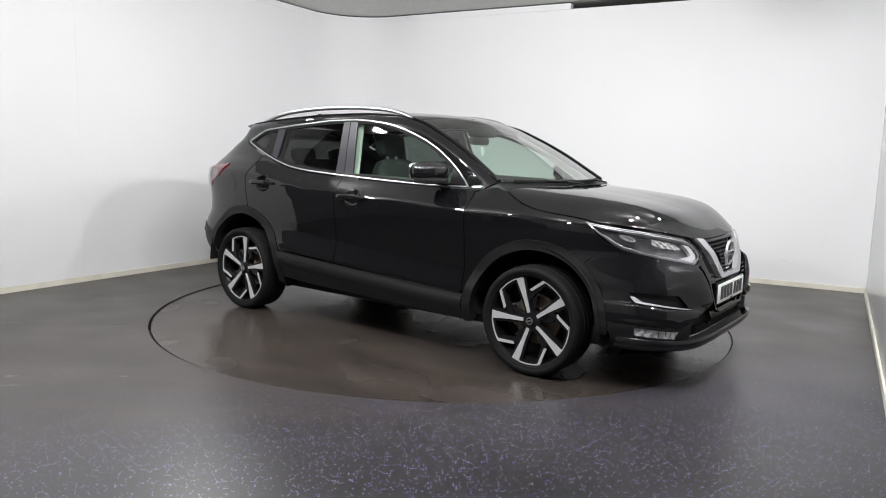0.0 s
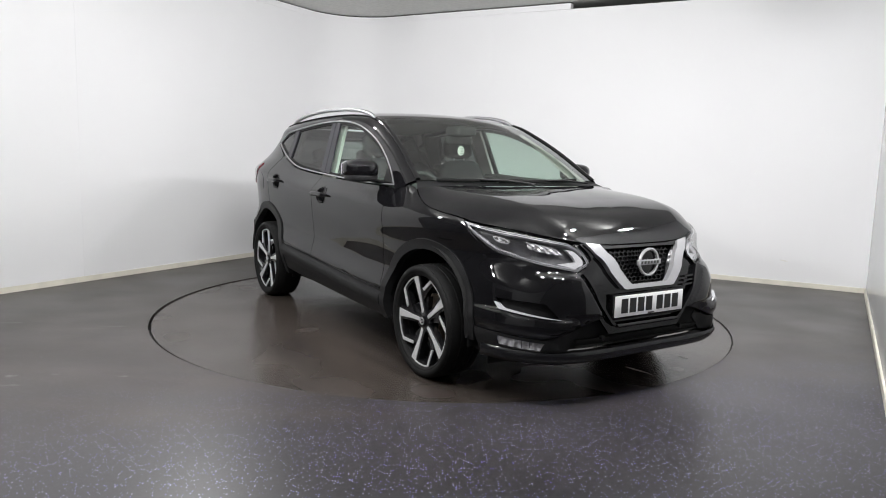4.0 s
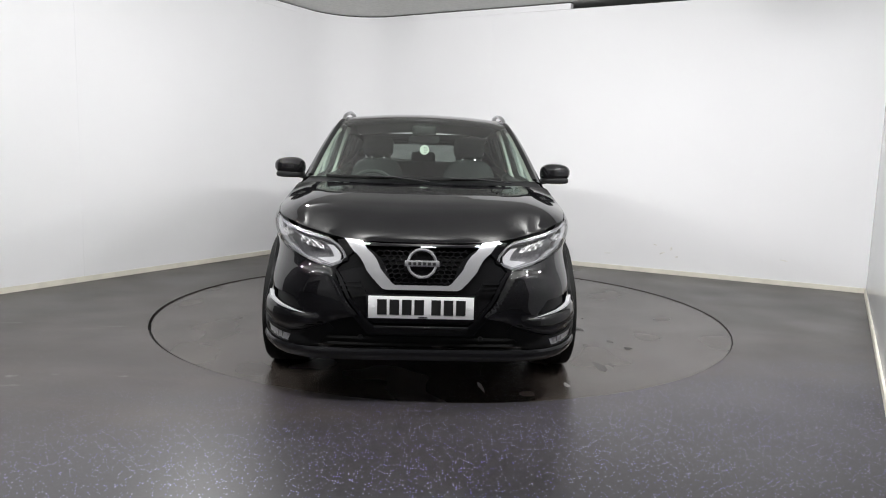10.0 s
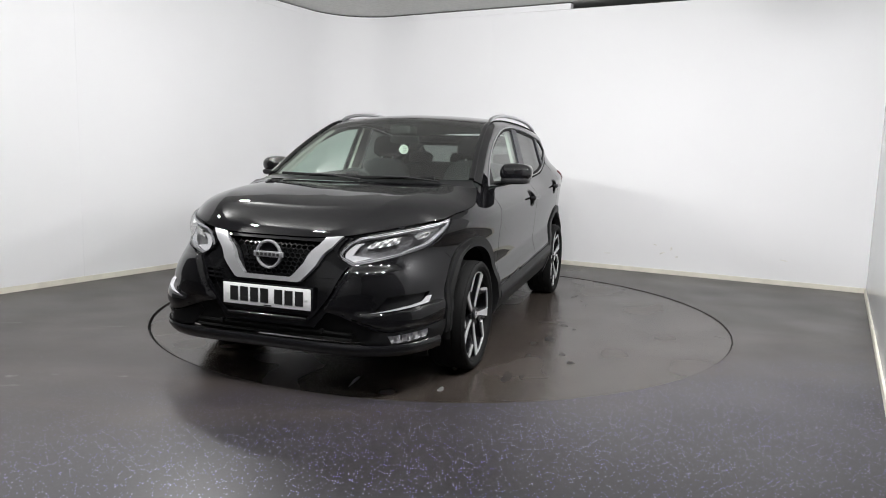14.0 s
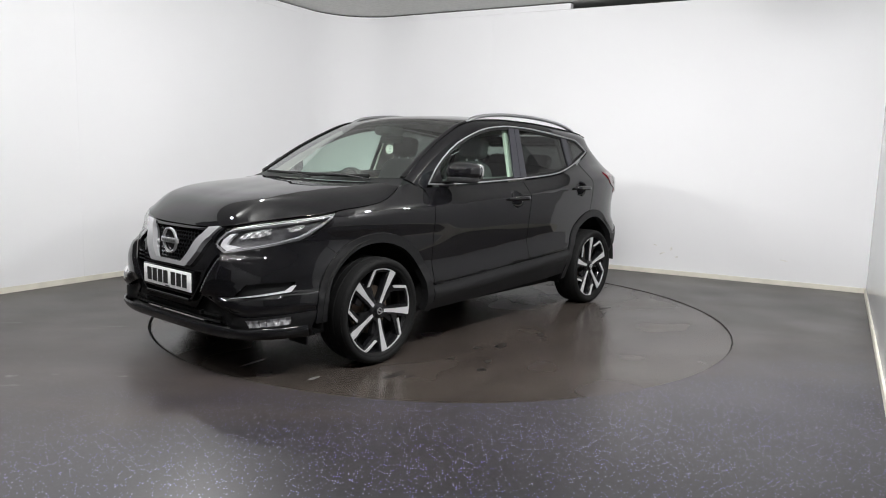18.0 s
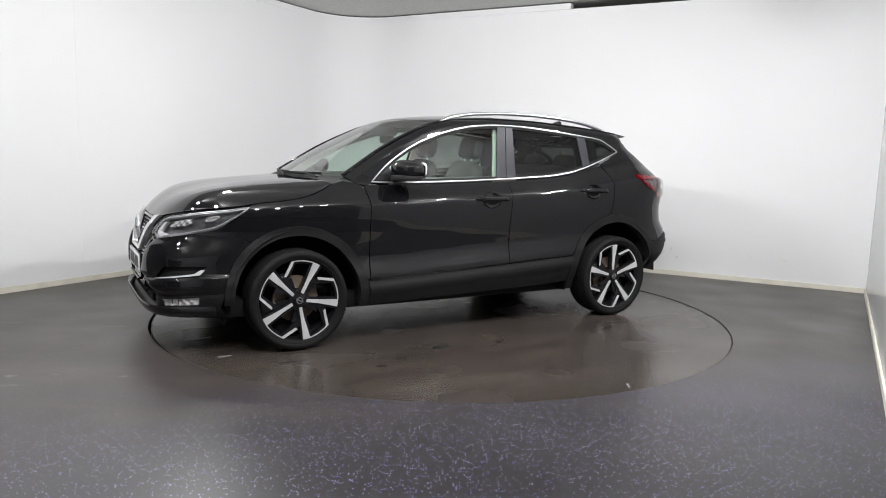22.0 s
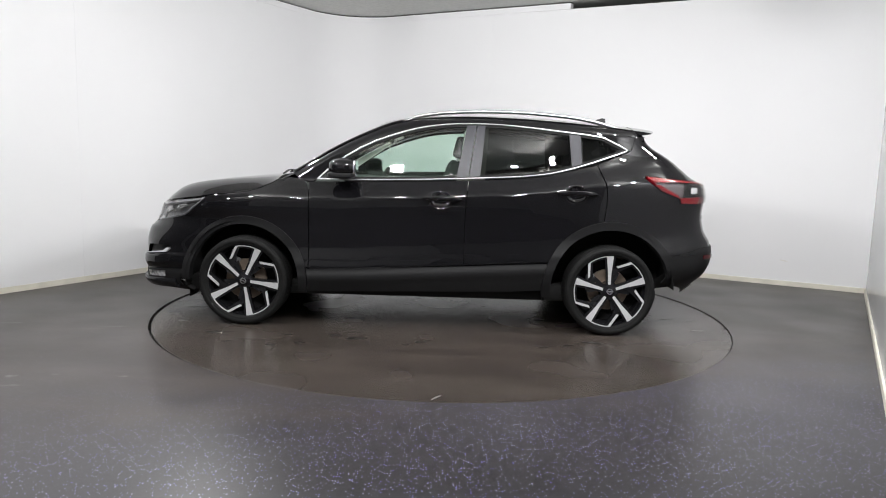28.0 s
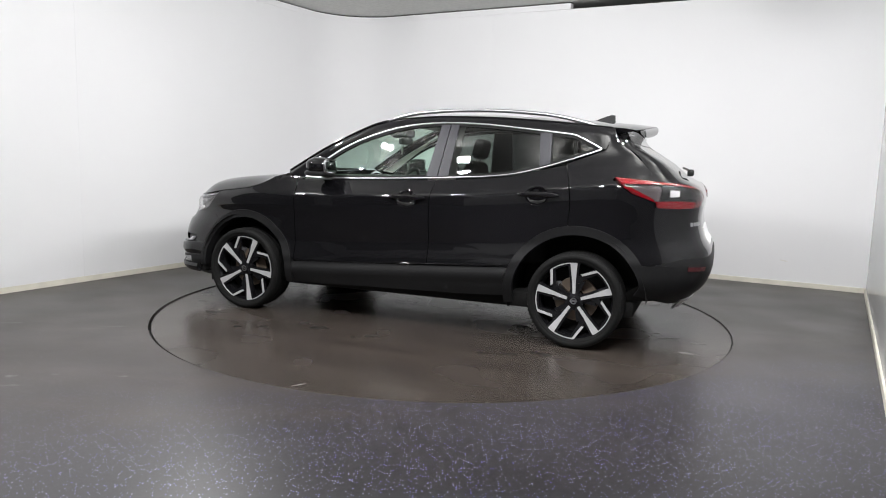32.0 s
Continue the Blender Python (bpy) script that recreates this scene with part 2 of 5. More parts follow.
# ---- the room ----
ALONG = Vector((0.4955, 0.8686))          # down the room, along both side walls
ACROSS = Vector((0.888, -0.4598))         # along the end wall
CORNER_L = Vector((-1.41, 4.18))          # where side wall and end wall would meet
CORNER_R = Vector((4.254, 1.278))
BACK = 9.6
RIGHT_DIR = Vector((0.486, 0.874))        # the near side wall
BACK_L = CORNER_L - ALONG * BACK
BACK_R = CORNER_R - RIGHT_DIR * BACK
WALL_H = 2.985
CEIL_H = 3.06


def curved_wall(name, path, z0, z1, thick, mat, label, kind="structure"):
    """A wall along a plan polyline, its thickness to the left of the way."""
    inner = [Vector(p) for p in path]
    outer = []
    for i, p in enumerate(inner):
        d = (inner[min(i + 1, len(inner) - 1)] - inner[max(i - 1, 0)]).normalized()
        outer.append(p + Vector((-d.y, d.x)) * thick)
    bm = bmesh.new()
    rows = [[bm.verts.new((p.x, p.y, z)) for p in ps] for ps, z in ((inner, z0), (inner, z1), (outer, z1), (outer, z0))]
    for a in range(4):
        ra, rb = rows[a], rows[(a + 1) % 4]
        for i in range(len(inner) - 1):
            bm.faces.new((ra[i], ra[i + 1], rb[i + 1], rb[i]))
    for i in (0, -1):
        bm.faces.new([r[i] for r in rows])
    return tagged(part(name, bm, mat, angle=30), label, "wall", kind=kind)


def fillet(a, corner, b, r, n=14):
    """Points that round the corner between the ways to a and to b."""
    da, db = (a - corner).normalized(), (b - corner).normalized()
    half = math.acos(max(-1, min(1, da.dot(db)))) / 2
    t = r / math.tan(half)
    c = corner + (da + db).normalized() * (r / math.sin(half))
    p0, p1 = corner + da * t, corner + db * t
    a0, a1 = math.atan2(p0.y - c.y, p0.x - c.x), math.atan2(p1.y - c.y, p1.x - c.x)
    if a1 - a0 > math.pi:
        a1 -= 2 * math.pi
    if a0 - a1 > math.pi:
        a1 += 2 * math.pi
    return [Vector((c.x + r * math.cos(a0 + (a1 - a0) * i / n), c.y + r * math.sin(a0 + (a1 - a0) * i / n))) for i in range(n + 1)]


bend = fillet(BACK_L, CORNER_L, CORNER_R, 0.75)
BAND_END = CORNER_L + ACROSS * 3.16       # the raised fascia stops here on the end wall
LINED_L, LINED_R = CORNER_L - ALONG * 5.5, CORNER_R - RIGHT_DIR * 5.05      # the white lining ends here
left_path = [LINED_L] + bend + [CORNER_R]
curved_wall("wall_west", [BACK_L, LINED_L], 0.0, CEIL_H, 0.12, GREY_WALL, "plain grey wall at the camera end of the studio")
curved_wall("wall_east", [LINED_R, BACK_R], 0.0, CEIL_H, 0.12, GREY_WALL, "plain grey wall beside the camera")
west = curved_wall("wall_west", left_path, 0.0, WALL_H, 0.12, WALL_PAINT, "white painted studio wall with a rounded corner")
bm = bmesh.new()
jp = CORNER_L - ALONG * 3.909
box(bm, 0, 0, 0, 0.012, 0.002, WALL_H - 0.1, 0.0005, Matrix.Translation((jp.x + ALONG.y * 0.0012, jp.y - ALONG.x * 0.0012, WALL_H / 2)) @ Matrix.Rotation(math.atan2(ALONG.y, ALONG.x), 4, "Z"), 1)
part("panel_joint", bm, WALL_PAINT, west, smooth=False)
bm = bmesh.new()
jp = CORNER_L + ACROSS * 2.19
box(bm, 0, 0, 0, 0.004, 0.002, WALL_H - 0.1, 0.0005, Matrix.Translation((jp.x + ACROSS.y * 0.0012, jp.y - ACROSS.x * 0.0012, WALL_H / 2)) @ Matrix.Rotation(math.atan2(ACROSS.y, ACROSS.x), 4, "Z"), 1)
part("panel_joint", bm, WALL_PAINT, west, smooth=False)
curved_wall("wall_east", [CORNER_R, LINED_R], 0.0, CEIL_H, 0.12, SIDE_WALL, "glossy pale grey side wall of the studio")
SOUTH = (BACK_R - BACK_L).normalized()
DOOR_A, DOOR_B, DOOR_H = BACK_L + SOUTH * 0.35, BACK_L + SOUTH * 2.65, 2.35
curved_wall("wall_south", [BACK_R, DOOR_B], 0.0, CEIL_H, 0.12, REAR_WALL, "mid grey painted wall closing the studio")
curved_wall("wall_south", [DOOR_A, BACK_L], 0.0, CEIL_H, 0.12, REAR_WALL, "mid grey painted wall beside the vehicle entrance")
curved_wall("wall_south", [DOOR_B, DOOR_A], DOOR_H, CEIL_H, 0.12, REAR_WALL, "mid grey painted wall above the vehicle entrance")
SHUTTER = material("dark_shutter", (0.035, 0.035, 0.038), rough=0.6, stain=0.1, stain_scale=2)
shutter = tagged(new("door_1"), "dark grey roller shutter closing the vehicle entrance", "door", kind="structure")
for k in range(24):
    bm = bmesh.new()
    mid = (DOOR_A + DOOR_B) / 2 + Vector((SOUTH.y, -SOUTH.x)) * 0.07
    box(bm, 0, 0, 0, 2.298, 0.02, 0.096, 0.006, Matrix.Translation((mid.x, mid.y, 0.049 + 0.098 * k)) @ Matrix.Rotation(math.atan2(SOUTH.y, SOUTH.x), 4, "Z"), 1)
    part("slat", bm, SHUTTER, shutter, smooth=False)


def inset_path(path, d):
    out = []
    for i, p in enumerate(path):
        t = (path[min(i + 1, len(path) - 1)] - path[max(i - 1, 0)]).normalized()
        out.append(p - Vector((-t.y, t.x)) * d)
    return out


skirt = curved_wall("baseboard", inset_path(left_path, 0.014), 0.0, 0.055, 0.0138, SKIRTING, "low cream painted skirting along the white wall")
skirt2 = curved_wall("baseboard", inset_path([CORNER_R, LINED_R], 0.014), 0.0, 0.055, 0.0138, SKIRTING, "low cream painted skirting along the white wall")
band_path = [LINED_L] + bend + [BAND_END]
curved_wall("trim", inset_path(band_path, 0.006), WALL_H - 0.004, CEIL_H - 0.012, 0.09, WALL_PAINT, "white fascia strip above the wall")
curved_wall("trim", inset_path(band_path, -0.02), CEIL_H - 0.012, CEIL_H + 0.001, 0.05, DARK_GAP, "dark shadow gap under the ceiling")

bm = bmesh.new()
extrude_poly(bm, [(-9, -10), (9, -10), (9, 8), (-9, 8)], CEIL_H + 0.002, CEIL_H + 0.12)
tagged(part("ceiling", bm, CEILING, smooth=False), "grey board ceiling of the studio", "ceiling", kind="structure")

RING = 2.235
bm = bmesh.new()
N = 160
outer = [(-9, -10), (9, -10), (9, 8), (-9, 8)]
PIT = RING + 0.004         # the pit's edge, a little off the axis: the joint is tight on the near side
ring_in = [bm.verts.new((PIT * math.cos(2 * math.pi * i / N) - 0.006, PIT * math.sin(2 * math.pi * i / N) + 0.009, 0)) for i in range(N)]
far = []
for i in range(N):
    a = 2 * math.pi * i / N
    c, s_ = math.cos(a), math.sin(a)
    k = min((9 / abs(c)) if abs(c) > 1e-6 else 1e9, ((8 if s_ > 0 else 10) / abs(s_)) if abs(s_) > 1e-6 else 1e9)
    far.append(bm.verts.new((c * k, s_ * k, 0)))
low = [bm.verts.new((v.co.x, v.co.y, -0.05)) for v in ring_in]
for i in range(N):
    j = (i + 1) % N
    bm.faces.new((ring_in[i], far[i], far[j], ring_in[j]))
    bm.faces.new((low[i], ring_in[i], ring_in[j], low[j]))
floor_ob = tagged(part("floor", bm, FLOOR, smooth=False), "dark grey speckled safety vinyl floor with scuffs", "floor", kind="structure")
bm = bmesh.new()
extrude_poly(bm, [(-3, -3), (3, -3), (3, 3), (-3, 3)], -0.09, -0.05)
tagged(part("ground", bm, DARK_GAP, smooth=False), "dark pit base under the turntable", "ground", kind="structure")

turntable = tagged(new("turntable"), "round flush turntable covered in dark speckled vinyl", "turntable")
bm = bmesh.new()
extrude_poly(bm, [((RING - 0.013) * math.cos(2 * math.pi * i / N), (RING - 0.013) * math.sin(2 * math.pi * i / N)) for i in range(N)], -0.045, 0.0)
part("turntable_top", bm, TABLE_VINYL, turntable, smooth=False)

def blotch(name, x, y, rx, ry, ang, mat, parent, seed, z=0.0006):
    """A thin uneven mark on the floor."""
    rnd = random.Random(seed)
    bm = bmesh.new()
    n = 48
    ph = [rnd.uniform(0, 6.28) for _ in range(4)]
    ca, sa = math.cos(radians(ang)), math.sin(radians(ang))
    vs = []
    for i in range(n):
        a = 2 * math.pi * i / n
        k = 0.85 + 0.16 * math.sin(2 * a + ph[0]) + 0.10 * math.sin(3 * a + ph[1]) + 0.07 * math.sin(7 * a + ph[2]) + 0.05 * math.sin(11 * a + ph[3])
        u, v = rx * k * math.cos(a), ry * k * math.sin(a)
        vs.append(bm.verts.new((x + u * ca - v * sa, y + u * sa + v * ca, z)))
    bm.faces.new(vs)
    return part(name, bm, mat, parent, smooth=False)


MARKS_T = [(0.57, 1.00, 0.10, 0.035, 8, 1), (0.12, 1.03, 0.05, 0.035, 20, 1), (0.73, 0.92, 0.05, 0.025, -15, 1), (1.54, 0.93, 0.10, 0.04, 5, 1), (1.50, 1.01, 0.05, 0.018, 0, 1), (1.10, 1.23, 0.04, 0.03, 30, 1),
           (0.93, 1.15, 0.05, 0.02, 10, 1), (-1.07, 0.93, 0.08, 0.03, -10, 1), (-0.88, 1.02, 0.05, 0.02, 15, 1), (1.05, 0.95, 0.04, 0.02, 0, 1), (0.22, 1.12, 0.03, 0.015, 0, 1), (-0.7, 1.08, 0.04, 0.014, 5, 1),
           (0.91, -0.33, 0.07, 0.03, 10, 0), (0.74, -0.39, 0.05, 0.02, 0, 0), (0.36, -0.61, 0.06, 0.025, -10, 0), (0.30, -0.15, 0.03, 0.012, 0, 0), (0.09, -0.18, 0.03, 0.012, 0, 0), (-0.13, -0.19, 0.02, 0.012, 0, 0),
           (-0.35, -0.17, 0.025, 0.012, 0, 0), (-0.62, 0.28, 0.09, 0.03, 5, 0), (-0.76, 0.24, 0.05, 0.025, -20, 0), (1.90, 0.65, 0.04, 0.02, 0, 0), (1.95, 0.16, 0.10, 0.012, 5, 0), (-1.81, 0.11, 0.10, 0.010, 20, 0),
           (-2.0, 0.17, 0.07, 0.012, 10, 0), (-1.94, 0.47, 0.06, 0.025, 0, 0), (-1.70, 0.0, 0.05, 0.012, 10, 0), (0.60, 0.99, 0.03, 0.015, 60, 0), (1.10, 1.23, 0.02, 0.010, 0, 0), (1.50, 0.60, 0.05, 0.02, 30, 0), (-0.01, 2.14, 0.05, 0.008, 60, 0)]
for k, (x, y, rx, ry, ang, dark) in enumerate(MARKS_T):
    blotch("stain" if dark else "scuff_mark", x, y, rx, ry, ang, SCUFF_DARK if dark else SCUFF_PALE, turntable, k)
bm = bmesh.new()
lathe_in, lathe_out = RING - 0.0175, RING - 0.0125
rr = [[bm.verts.new((r * math.cos(2 * math.pi * i / N), r * math.sin(2 * math.pi * i / N), z)) for i in range(N)] for r, z in ((lathe_in, 0.0008), (lathe_out, 0.0008), (lathe_out, -0.04))]
for a, b in zip(rr, rr[1:]):
    for i in range(N):
        bm.faces.new((a[i], a[(i + 1) % N], b[(i + 1) % N], b[i]))
part("turntable_rim", bm, RIM_WORN, turntable, "worn pale metal edge", smooth=False)
floor_ob.location.z = 0.005        # the floor stands a little above the turntable
for k, (x, y, rx, ry, ang, dark) in enumerate([(-2.965, -0.485, 0.085, 0.006, 51, 1), (-2.66, -0.60, 0.05, 0.005, 52, 1), (-3.08, -0.85, 0.12, 0.02, 10, 0), (-3.3, -0.8, 0.08, 0.02, 0, 0), (-2.30, -0.86, 0.12, 0.012, 8, 0),
        (-2.45, -0.95, 0.16, 0.008, 6, 0), (-2.34, -2.0, 0.05, 0.02, 0, 0), (-2.25, -2.15, 0.05, 0.02, 10, 0), (-2.12, -1.95, 0.03, 0.012, 0, 0), (-2.03, -1.57, 0.012, 0.010, 0, 1), (2.18, -1.42, 0.012, 0.014, 0, 1),
        (1.9, -2.0, 0.18, 0.006, -12, 1), (-1.75, -1.95, 0.03, 0.012, 20, 0), (-2.9, -1.5, 0.25, 0.008, 6, 0), (2.5, -0.6, 0.2, 0.008, -10, 1)]):
    blotch("stain" if dark else "scuff_mark", x, y, rx, ry, ang, SCUFF_DARK if dark else SCUFF_PALE, floor_ob, 100 + k)
# scuffs low on the end wall
END_FACE = Matrix(((ACROSS.x, 0, ACROSS.y, CORNER_L.x), (ACROSS.y, 0, -ACROSS.x, CORNER_L.y), (0, 1, 0, 0), (0, 0, 0, 1)))
for k, (x, y, rx, ry, ang) in enumerate([(4.36, 0.24, 0.035, 0.010, 20), (4.46, 0.30, 0.012, 0.028, 5), (4.28, 0.33, 0.030, 0.007, -15), (4.52, 0.21, 0.018, 0.012, 0), (3.75, 0.19, 0.05, 0.006, 4), (5.6, 0.27, 0.04, 0.007, -6)]):
    blotch("scuff_mark", x, y, rx, ry, ang, WALL_SCUFF, west, 200 + k, 0.0012).matrix_basis = END_FACE
# floodlights under the ceiling, each aimed across the room
FLOODS = [(-0.70, -3.25, -2.6, 2.6, 1.2), (0.0, -3.40, -0.5, 1.2, 1.0), (0.60, -3.25, 2.2, 1.0, 0.9), (1.05, -3.05, -3.0, 1.2, 1.1), (1.95, -1.65, -3.6, 0.2, 1.15), (2.85, -0.75, -3.4, 0.2, 1.05),
          (-2.55, -1.95, 3.4, 0.6, 1.0), (-3.35, -2.30, 0.5, -4.5), (-3.2, -0.95, 4.2, -0.4, 1.1), (-2.3, 0.6, 0.8, -4.2), (-1.3, -3.9, -2.4, -7.0),
          (-3.6, -3.3, -0.6, -6.5), (-1.9, -2.5, -0.4, 4.2, 0.7), (1.75, -2.2, 4.0, 0.4, 1.8)]


def floodlight(x, y, ax, ay, more=1.0):
    th = tagged(new("floodlight"), "small white LED floodlight under the ceiling, switched on", "floodlight", group="studio floodlights")
    bm = bmesh.new()
    box(bm, 0, 0, 0.035, 0.18, 0.105, 0.05, 0.008)
    part("housing", bm, LAMP_METAL, th)
    bm = bmesh.new()
    box(bm, 0, 0, 0.0065, 0.14, 0.065, 0.006)
    part("lens", bm, LAMP_FACE, th, "glowing frosted lens", smooth=False)
    bm = bmesh.new()
    for sx in (-0.1, 0.1):
        box(bm, sx, 0, 0.08, 0.006, 0.03, 0.12)
    box(bm, 0, 0, 0.138, 0.206, 0.03, 0.006)
    part("bracket", bm, LAMP_METAL, th, smooth=False)
    m = look((x, y, PANEL_Z - 0.10), (ax, ay, 0.4))
    th.matrix_basis = m
    bm = bmesh.new()
    top = m @ Vector((0, 0, 0.136))
    box(bm, top.x, top.y, (top.z + CEIL_H + 0.002) / 2, 0.016, 0.016, CEIL_H + 0.002 - top.z + 0.008)
    bmesh.ops.transform(bm, matrix=m.inverted(), verts=bm.verts)
    part("drop_rod", bm, LAMP_METAL, th, smooth=False)
    lamp = bpy.data.lights.new("flood_light", "AREA")
    lamp.shape, lamp.size, lamp.size_y, lamp.energy = "RECTANGLE", 0.14, 0.065, PANEL_WATTS * more
    lamp.spread = radians(156)
    new("flood_light", lamp).matrix_basis = m @ Matrix.Translation((0, 0, -0.002))


for x, y, ax, ay, *more in FLOODS:
    floodlight(x, y, ax, ay, *more)


# ---- the car's surfaces (x forward, y to its left, z up; metres) ----
def curve(pts):
    """A smooth curve through (x, y) pairs, arrays in and out; flat beyond its ends."""
    px, py = np.array(sorted(pts), float).T
    h = np.diff(px)
    d = np.diff(py) / h
    m = np.zeros_like(px)
    m[0], m[-1] = d[0], d[-1]
    for i in range(1, len(px) - 1):
        if d[i - 1] * d[i] > 0:
            w1, w2 = 2 * h[i] + h[i - 1], h[i] + 2 * h[i - 1]
            m[i] = (w1 + w2) / (w1 / d[i - 1] + w2 / d[i])

    def f(x):
        x = np.clip(np.asarray(x, float), px[0], px[-1])
        i = np.clip(np.searchsorted(px, x) - 1, 0, len(px) - 2)
        t = (x - px[i]) / h[i]
        t2, t3 = t * t, t * t * t
        return (2 * t3 - 3 * t2 + 1) * py[i] + (t3 - 2 * t2 + t) * h[i] * m[i] + (3 * t2 - 2 * t3) * py[i + 1] + (t3 - t2) * h[i] * m[i + 1]
    return f


HALF = curve([(0.15, 0.80), (0.20, 0.84), (0.27, 0.872), (0.34, 0.900), (0.40, 0.911), (0.45, 0.907), (0.475, 0.9075), (0.495, 0.9045), (0.53, 0.8935), (0.565, 0.8850), (0.60, 0.8790), (0.635, 0.8818), (0.68, 0.8865), (0.72, 0.8905),
              (0.76, 0.8945), (0.80, 0.8980), (0.87, 0.9030), (0.922, 0.9040), (0.945, 0.896), (1.0, 0.858), (1.05, 0.821), (1.09, 0.796), (1.13, 0.781), (1.2, 0.759), (1.3, 0.728),
              (1.4, 0.696), (1.5, 0.661), (1.6, 0.62)])
Z_LOW = curve([(1.6, 0.41), (0.85, 0.42), (-0.265, 0.482), (-0.9, 0.522), (-2.0, 0.57)])
Z_CREASE = curve([(2.1, 0.84), (1.6, 0.90), (0.85, 0.93), (0.63, 0.939), (0.03, 0.97), (-0.57, 0.998), (-0.92, 1.035), (-1.24, 1.075), (-1.6, 1.10), (-2.0, 1.105)])
Z_BELT = curve([(2.1, 1.02), (1.2, 1.07), (0.8, 1.07), (-0.3, 1.10), (-0.6, 1.12), (-1.0, 1.17), (-1.4, 1.215), (-2.0, 1.23)])
A_FRONT = curve([(0.15, 2.06), (0.22, 2.12), (0.26, 2.165), (0.30, 2.188), (0.36, 2.184), (0.45, 2.182), (0.57, 2.180), (0.64, 2.168), (0.73, 2.145),
                 (0.80, 2.112), (0.84, 2.080), (0.90, 2.01), (1.0, 1.9), (1.2, 1.8), (1.6, 1.7)])
A_REAR = curve([(0.15, 1.85), (0.30, 1.99), (0.36, 2.05), (0.45, 2.13), (0.58, 2.165), (0.66, 2.155), (0.76, 2.10), (0.88, 2.075), (1.0, 2.085), (1.09, 2.06), (1.143, 1.96), (1.2, 1.89),
                (1.25, 1.83), (1.3, 1.75), (1.376, 1.62), (1.45, 1.575), (1.6, 1.52)])
N_FRONT = curve([(0.2, 4.6), (0.30, 5.4), (0.52, 5.4), (0.62, 4.8), (0.76, 3.9), (0.86, 4.6), (0.95, 5.0), (1.1, 6.0)])
N_REAR = curve([(0.2, 4.5), (0.5, 5.5), (1.0, 5.8), (1.09, 6.0), (1.143, 7.0), (1.25, 9.0), (1.376, 14.0), (1.5, 16.0)])
Z_TOP = curve([(1.10, 1.06), (0.98, 1.115), (0.915, 1.155), (0.683, 1.298), (0.473, 1.404), (0.265, 1.488), (0.05, 1.53), (-0.3, 1.547), (-0.6, 1.543),
               (-0.9, 1.527), (-1.2, 1.505), (-1.5, 1.478), (-1.75, 1.452)])


def ease(t):
    t = np.clip(t, 0, 1)
    return t * t * (3 - 2 * t)


def width(x, z):
    """Half the body's width, before the ends round in."""
    lo, cr, be = Z_LOW(x), Z_CREASE(x), Z_BELT(x)
    zr = np.where(z < lo, z * 0.45 / lo, np.where(z < cr, 0.45 + (z - lo) * 0.485 / (cr - lo), np.where(z < be, 0.935 + (z - cr) * 0.155 / (be - cr), z - be + 1.09)))
    t = np.clip((z - (Z_TOP(x) - 0.055)) / 0.055, 0, 1.3)
    tail = ease((-0.80 - x) / 0.85) * 1.2 * ease((z - be + 0.06) / 0.16)
    return HALF(zr) - 0.035 * t * t * (x < 1.05) - 0.034 * tail


def side(x, z):
    """The body's left side at (x, z)."""
    x, z = np.asarray(x, float), np.asarray(z, float)
    a = np.where(x > 0, A_FRONT(z), A_REAR(z))
    n = np.where(x > 0, N_FRONT(z), N_REAR(z))
    k = np.clip(1 - np.clip(np.abs(x) / a, 0, 1) ** n, 1e-6, 1) ** (1 / n)
    return np.stack([x, width(x, z) * k, z], -1)


# a way round the ends: q is the length along a reference outline from the middle of the nose (or tail)
_phi = np.concatenate([[0], np.geomspace(1e-7, 0.05, 200), np.linspace(0.051, math.pi / 2, 500)])
_rx, _ry = 2.15 * np.cos(_phi) ** (2 / 5.0), 0.9 * np.sin(_phi) ** (2 / 5.0)
_q = np.concatenate([[0], np.cumsum(np.hypot(np.diff(_rx), np.diff(_ry)))])


def shell(q, z, rear=False):
    q, z = np.asarray(q, float), np.asarray(z, float)
    ph = np.interp(np.abs(q), _q, _phi)
    a, n = (A_REAR(z), N_REAR(z)) if rear else (A_FRONT(z), N_FRONT(z))
    x = a * np.cos(ph) ** (2 / n) * (-1 if rear else 1)
    y = width(x, z) * np.sin(ph) ** (2 / n) * np.sign(q)
    return np.stack([x, y, z], -1)


def front(q, z):
    return shell(q, z)


def back(q, z):
    return shell(q, z, True)


def q_at(z, y=None, x=None, rear=False):
    """The q of a place on the shell, from its y or its x."""
    a, n = (float(A_REAR(z)), float(N_REAR(z))) if rear else (float(A_FRONT(z)), float(N_FRONT(z)))
    if x is not None:
        ph = math.acos(min(1, (abs(x) / a)) ** (n / 2))
        return float(np.interp(ph, _phi, _q))
    qs = np.linspace(0, 1.6, 800)
    ys = shell(qs, np.full_like(qs, z), rear)[:, 1]
    return float(np.interp(abs(y), ys, qs)) * (1 if y >= 0 else -1)


def qz(spec, rear=False):
    """Points ('y', y, z) or ('x', x, z) to (q, z)."""
    return [(q_at(z, y=v, rear=rear) if k == "y" else q_at(z, x=v, rear=rear), z) for k, v, z in spec]


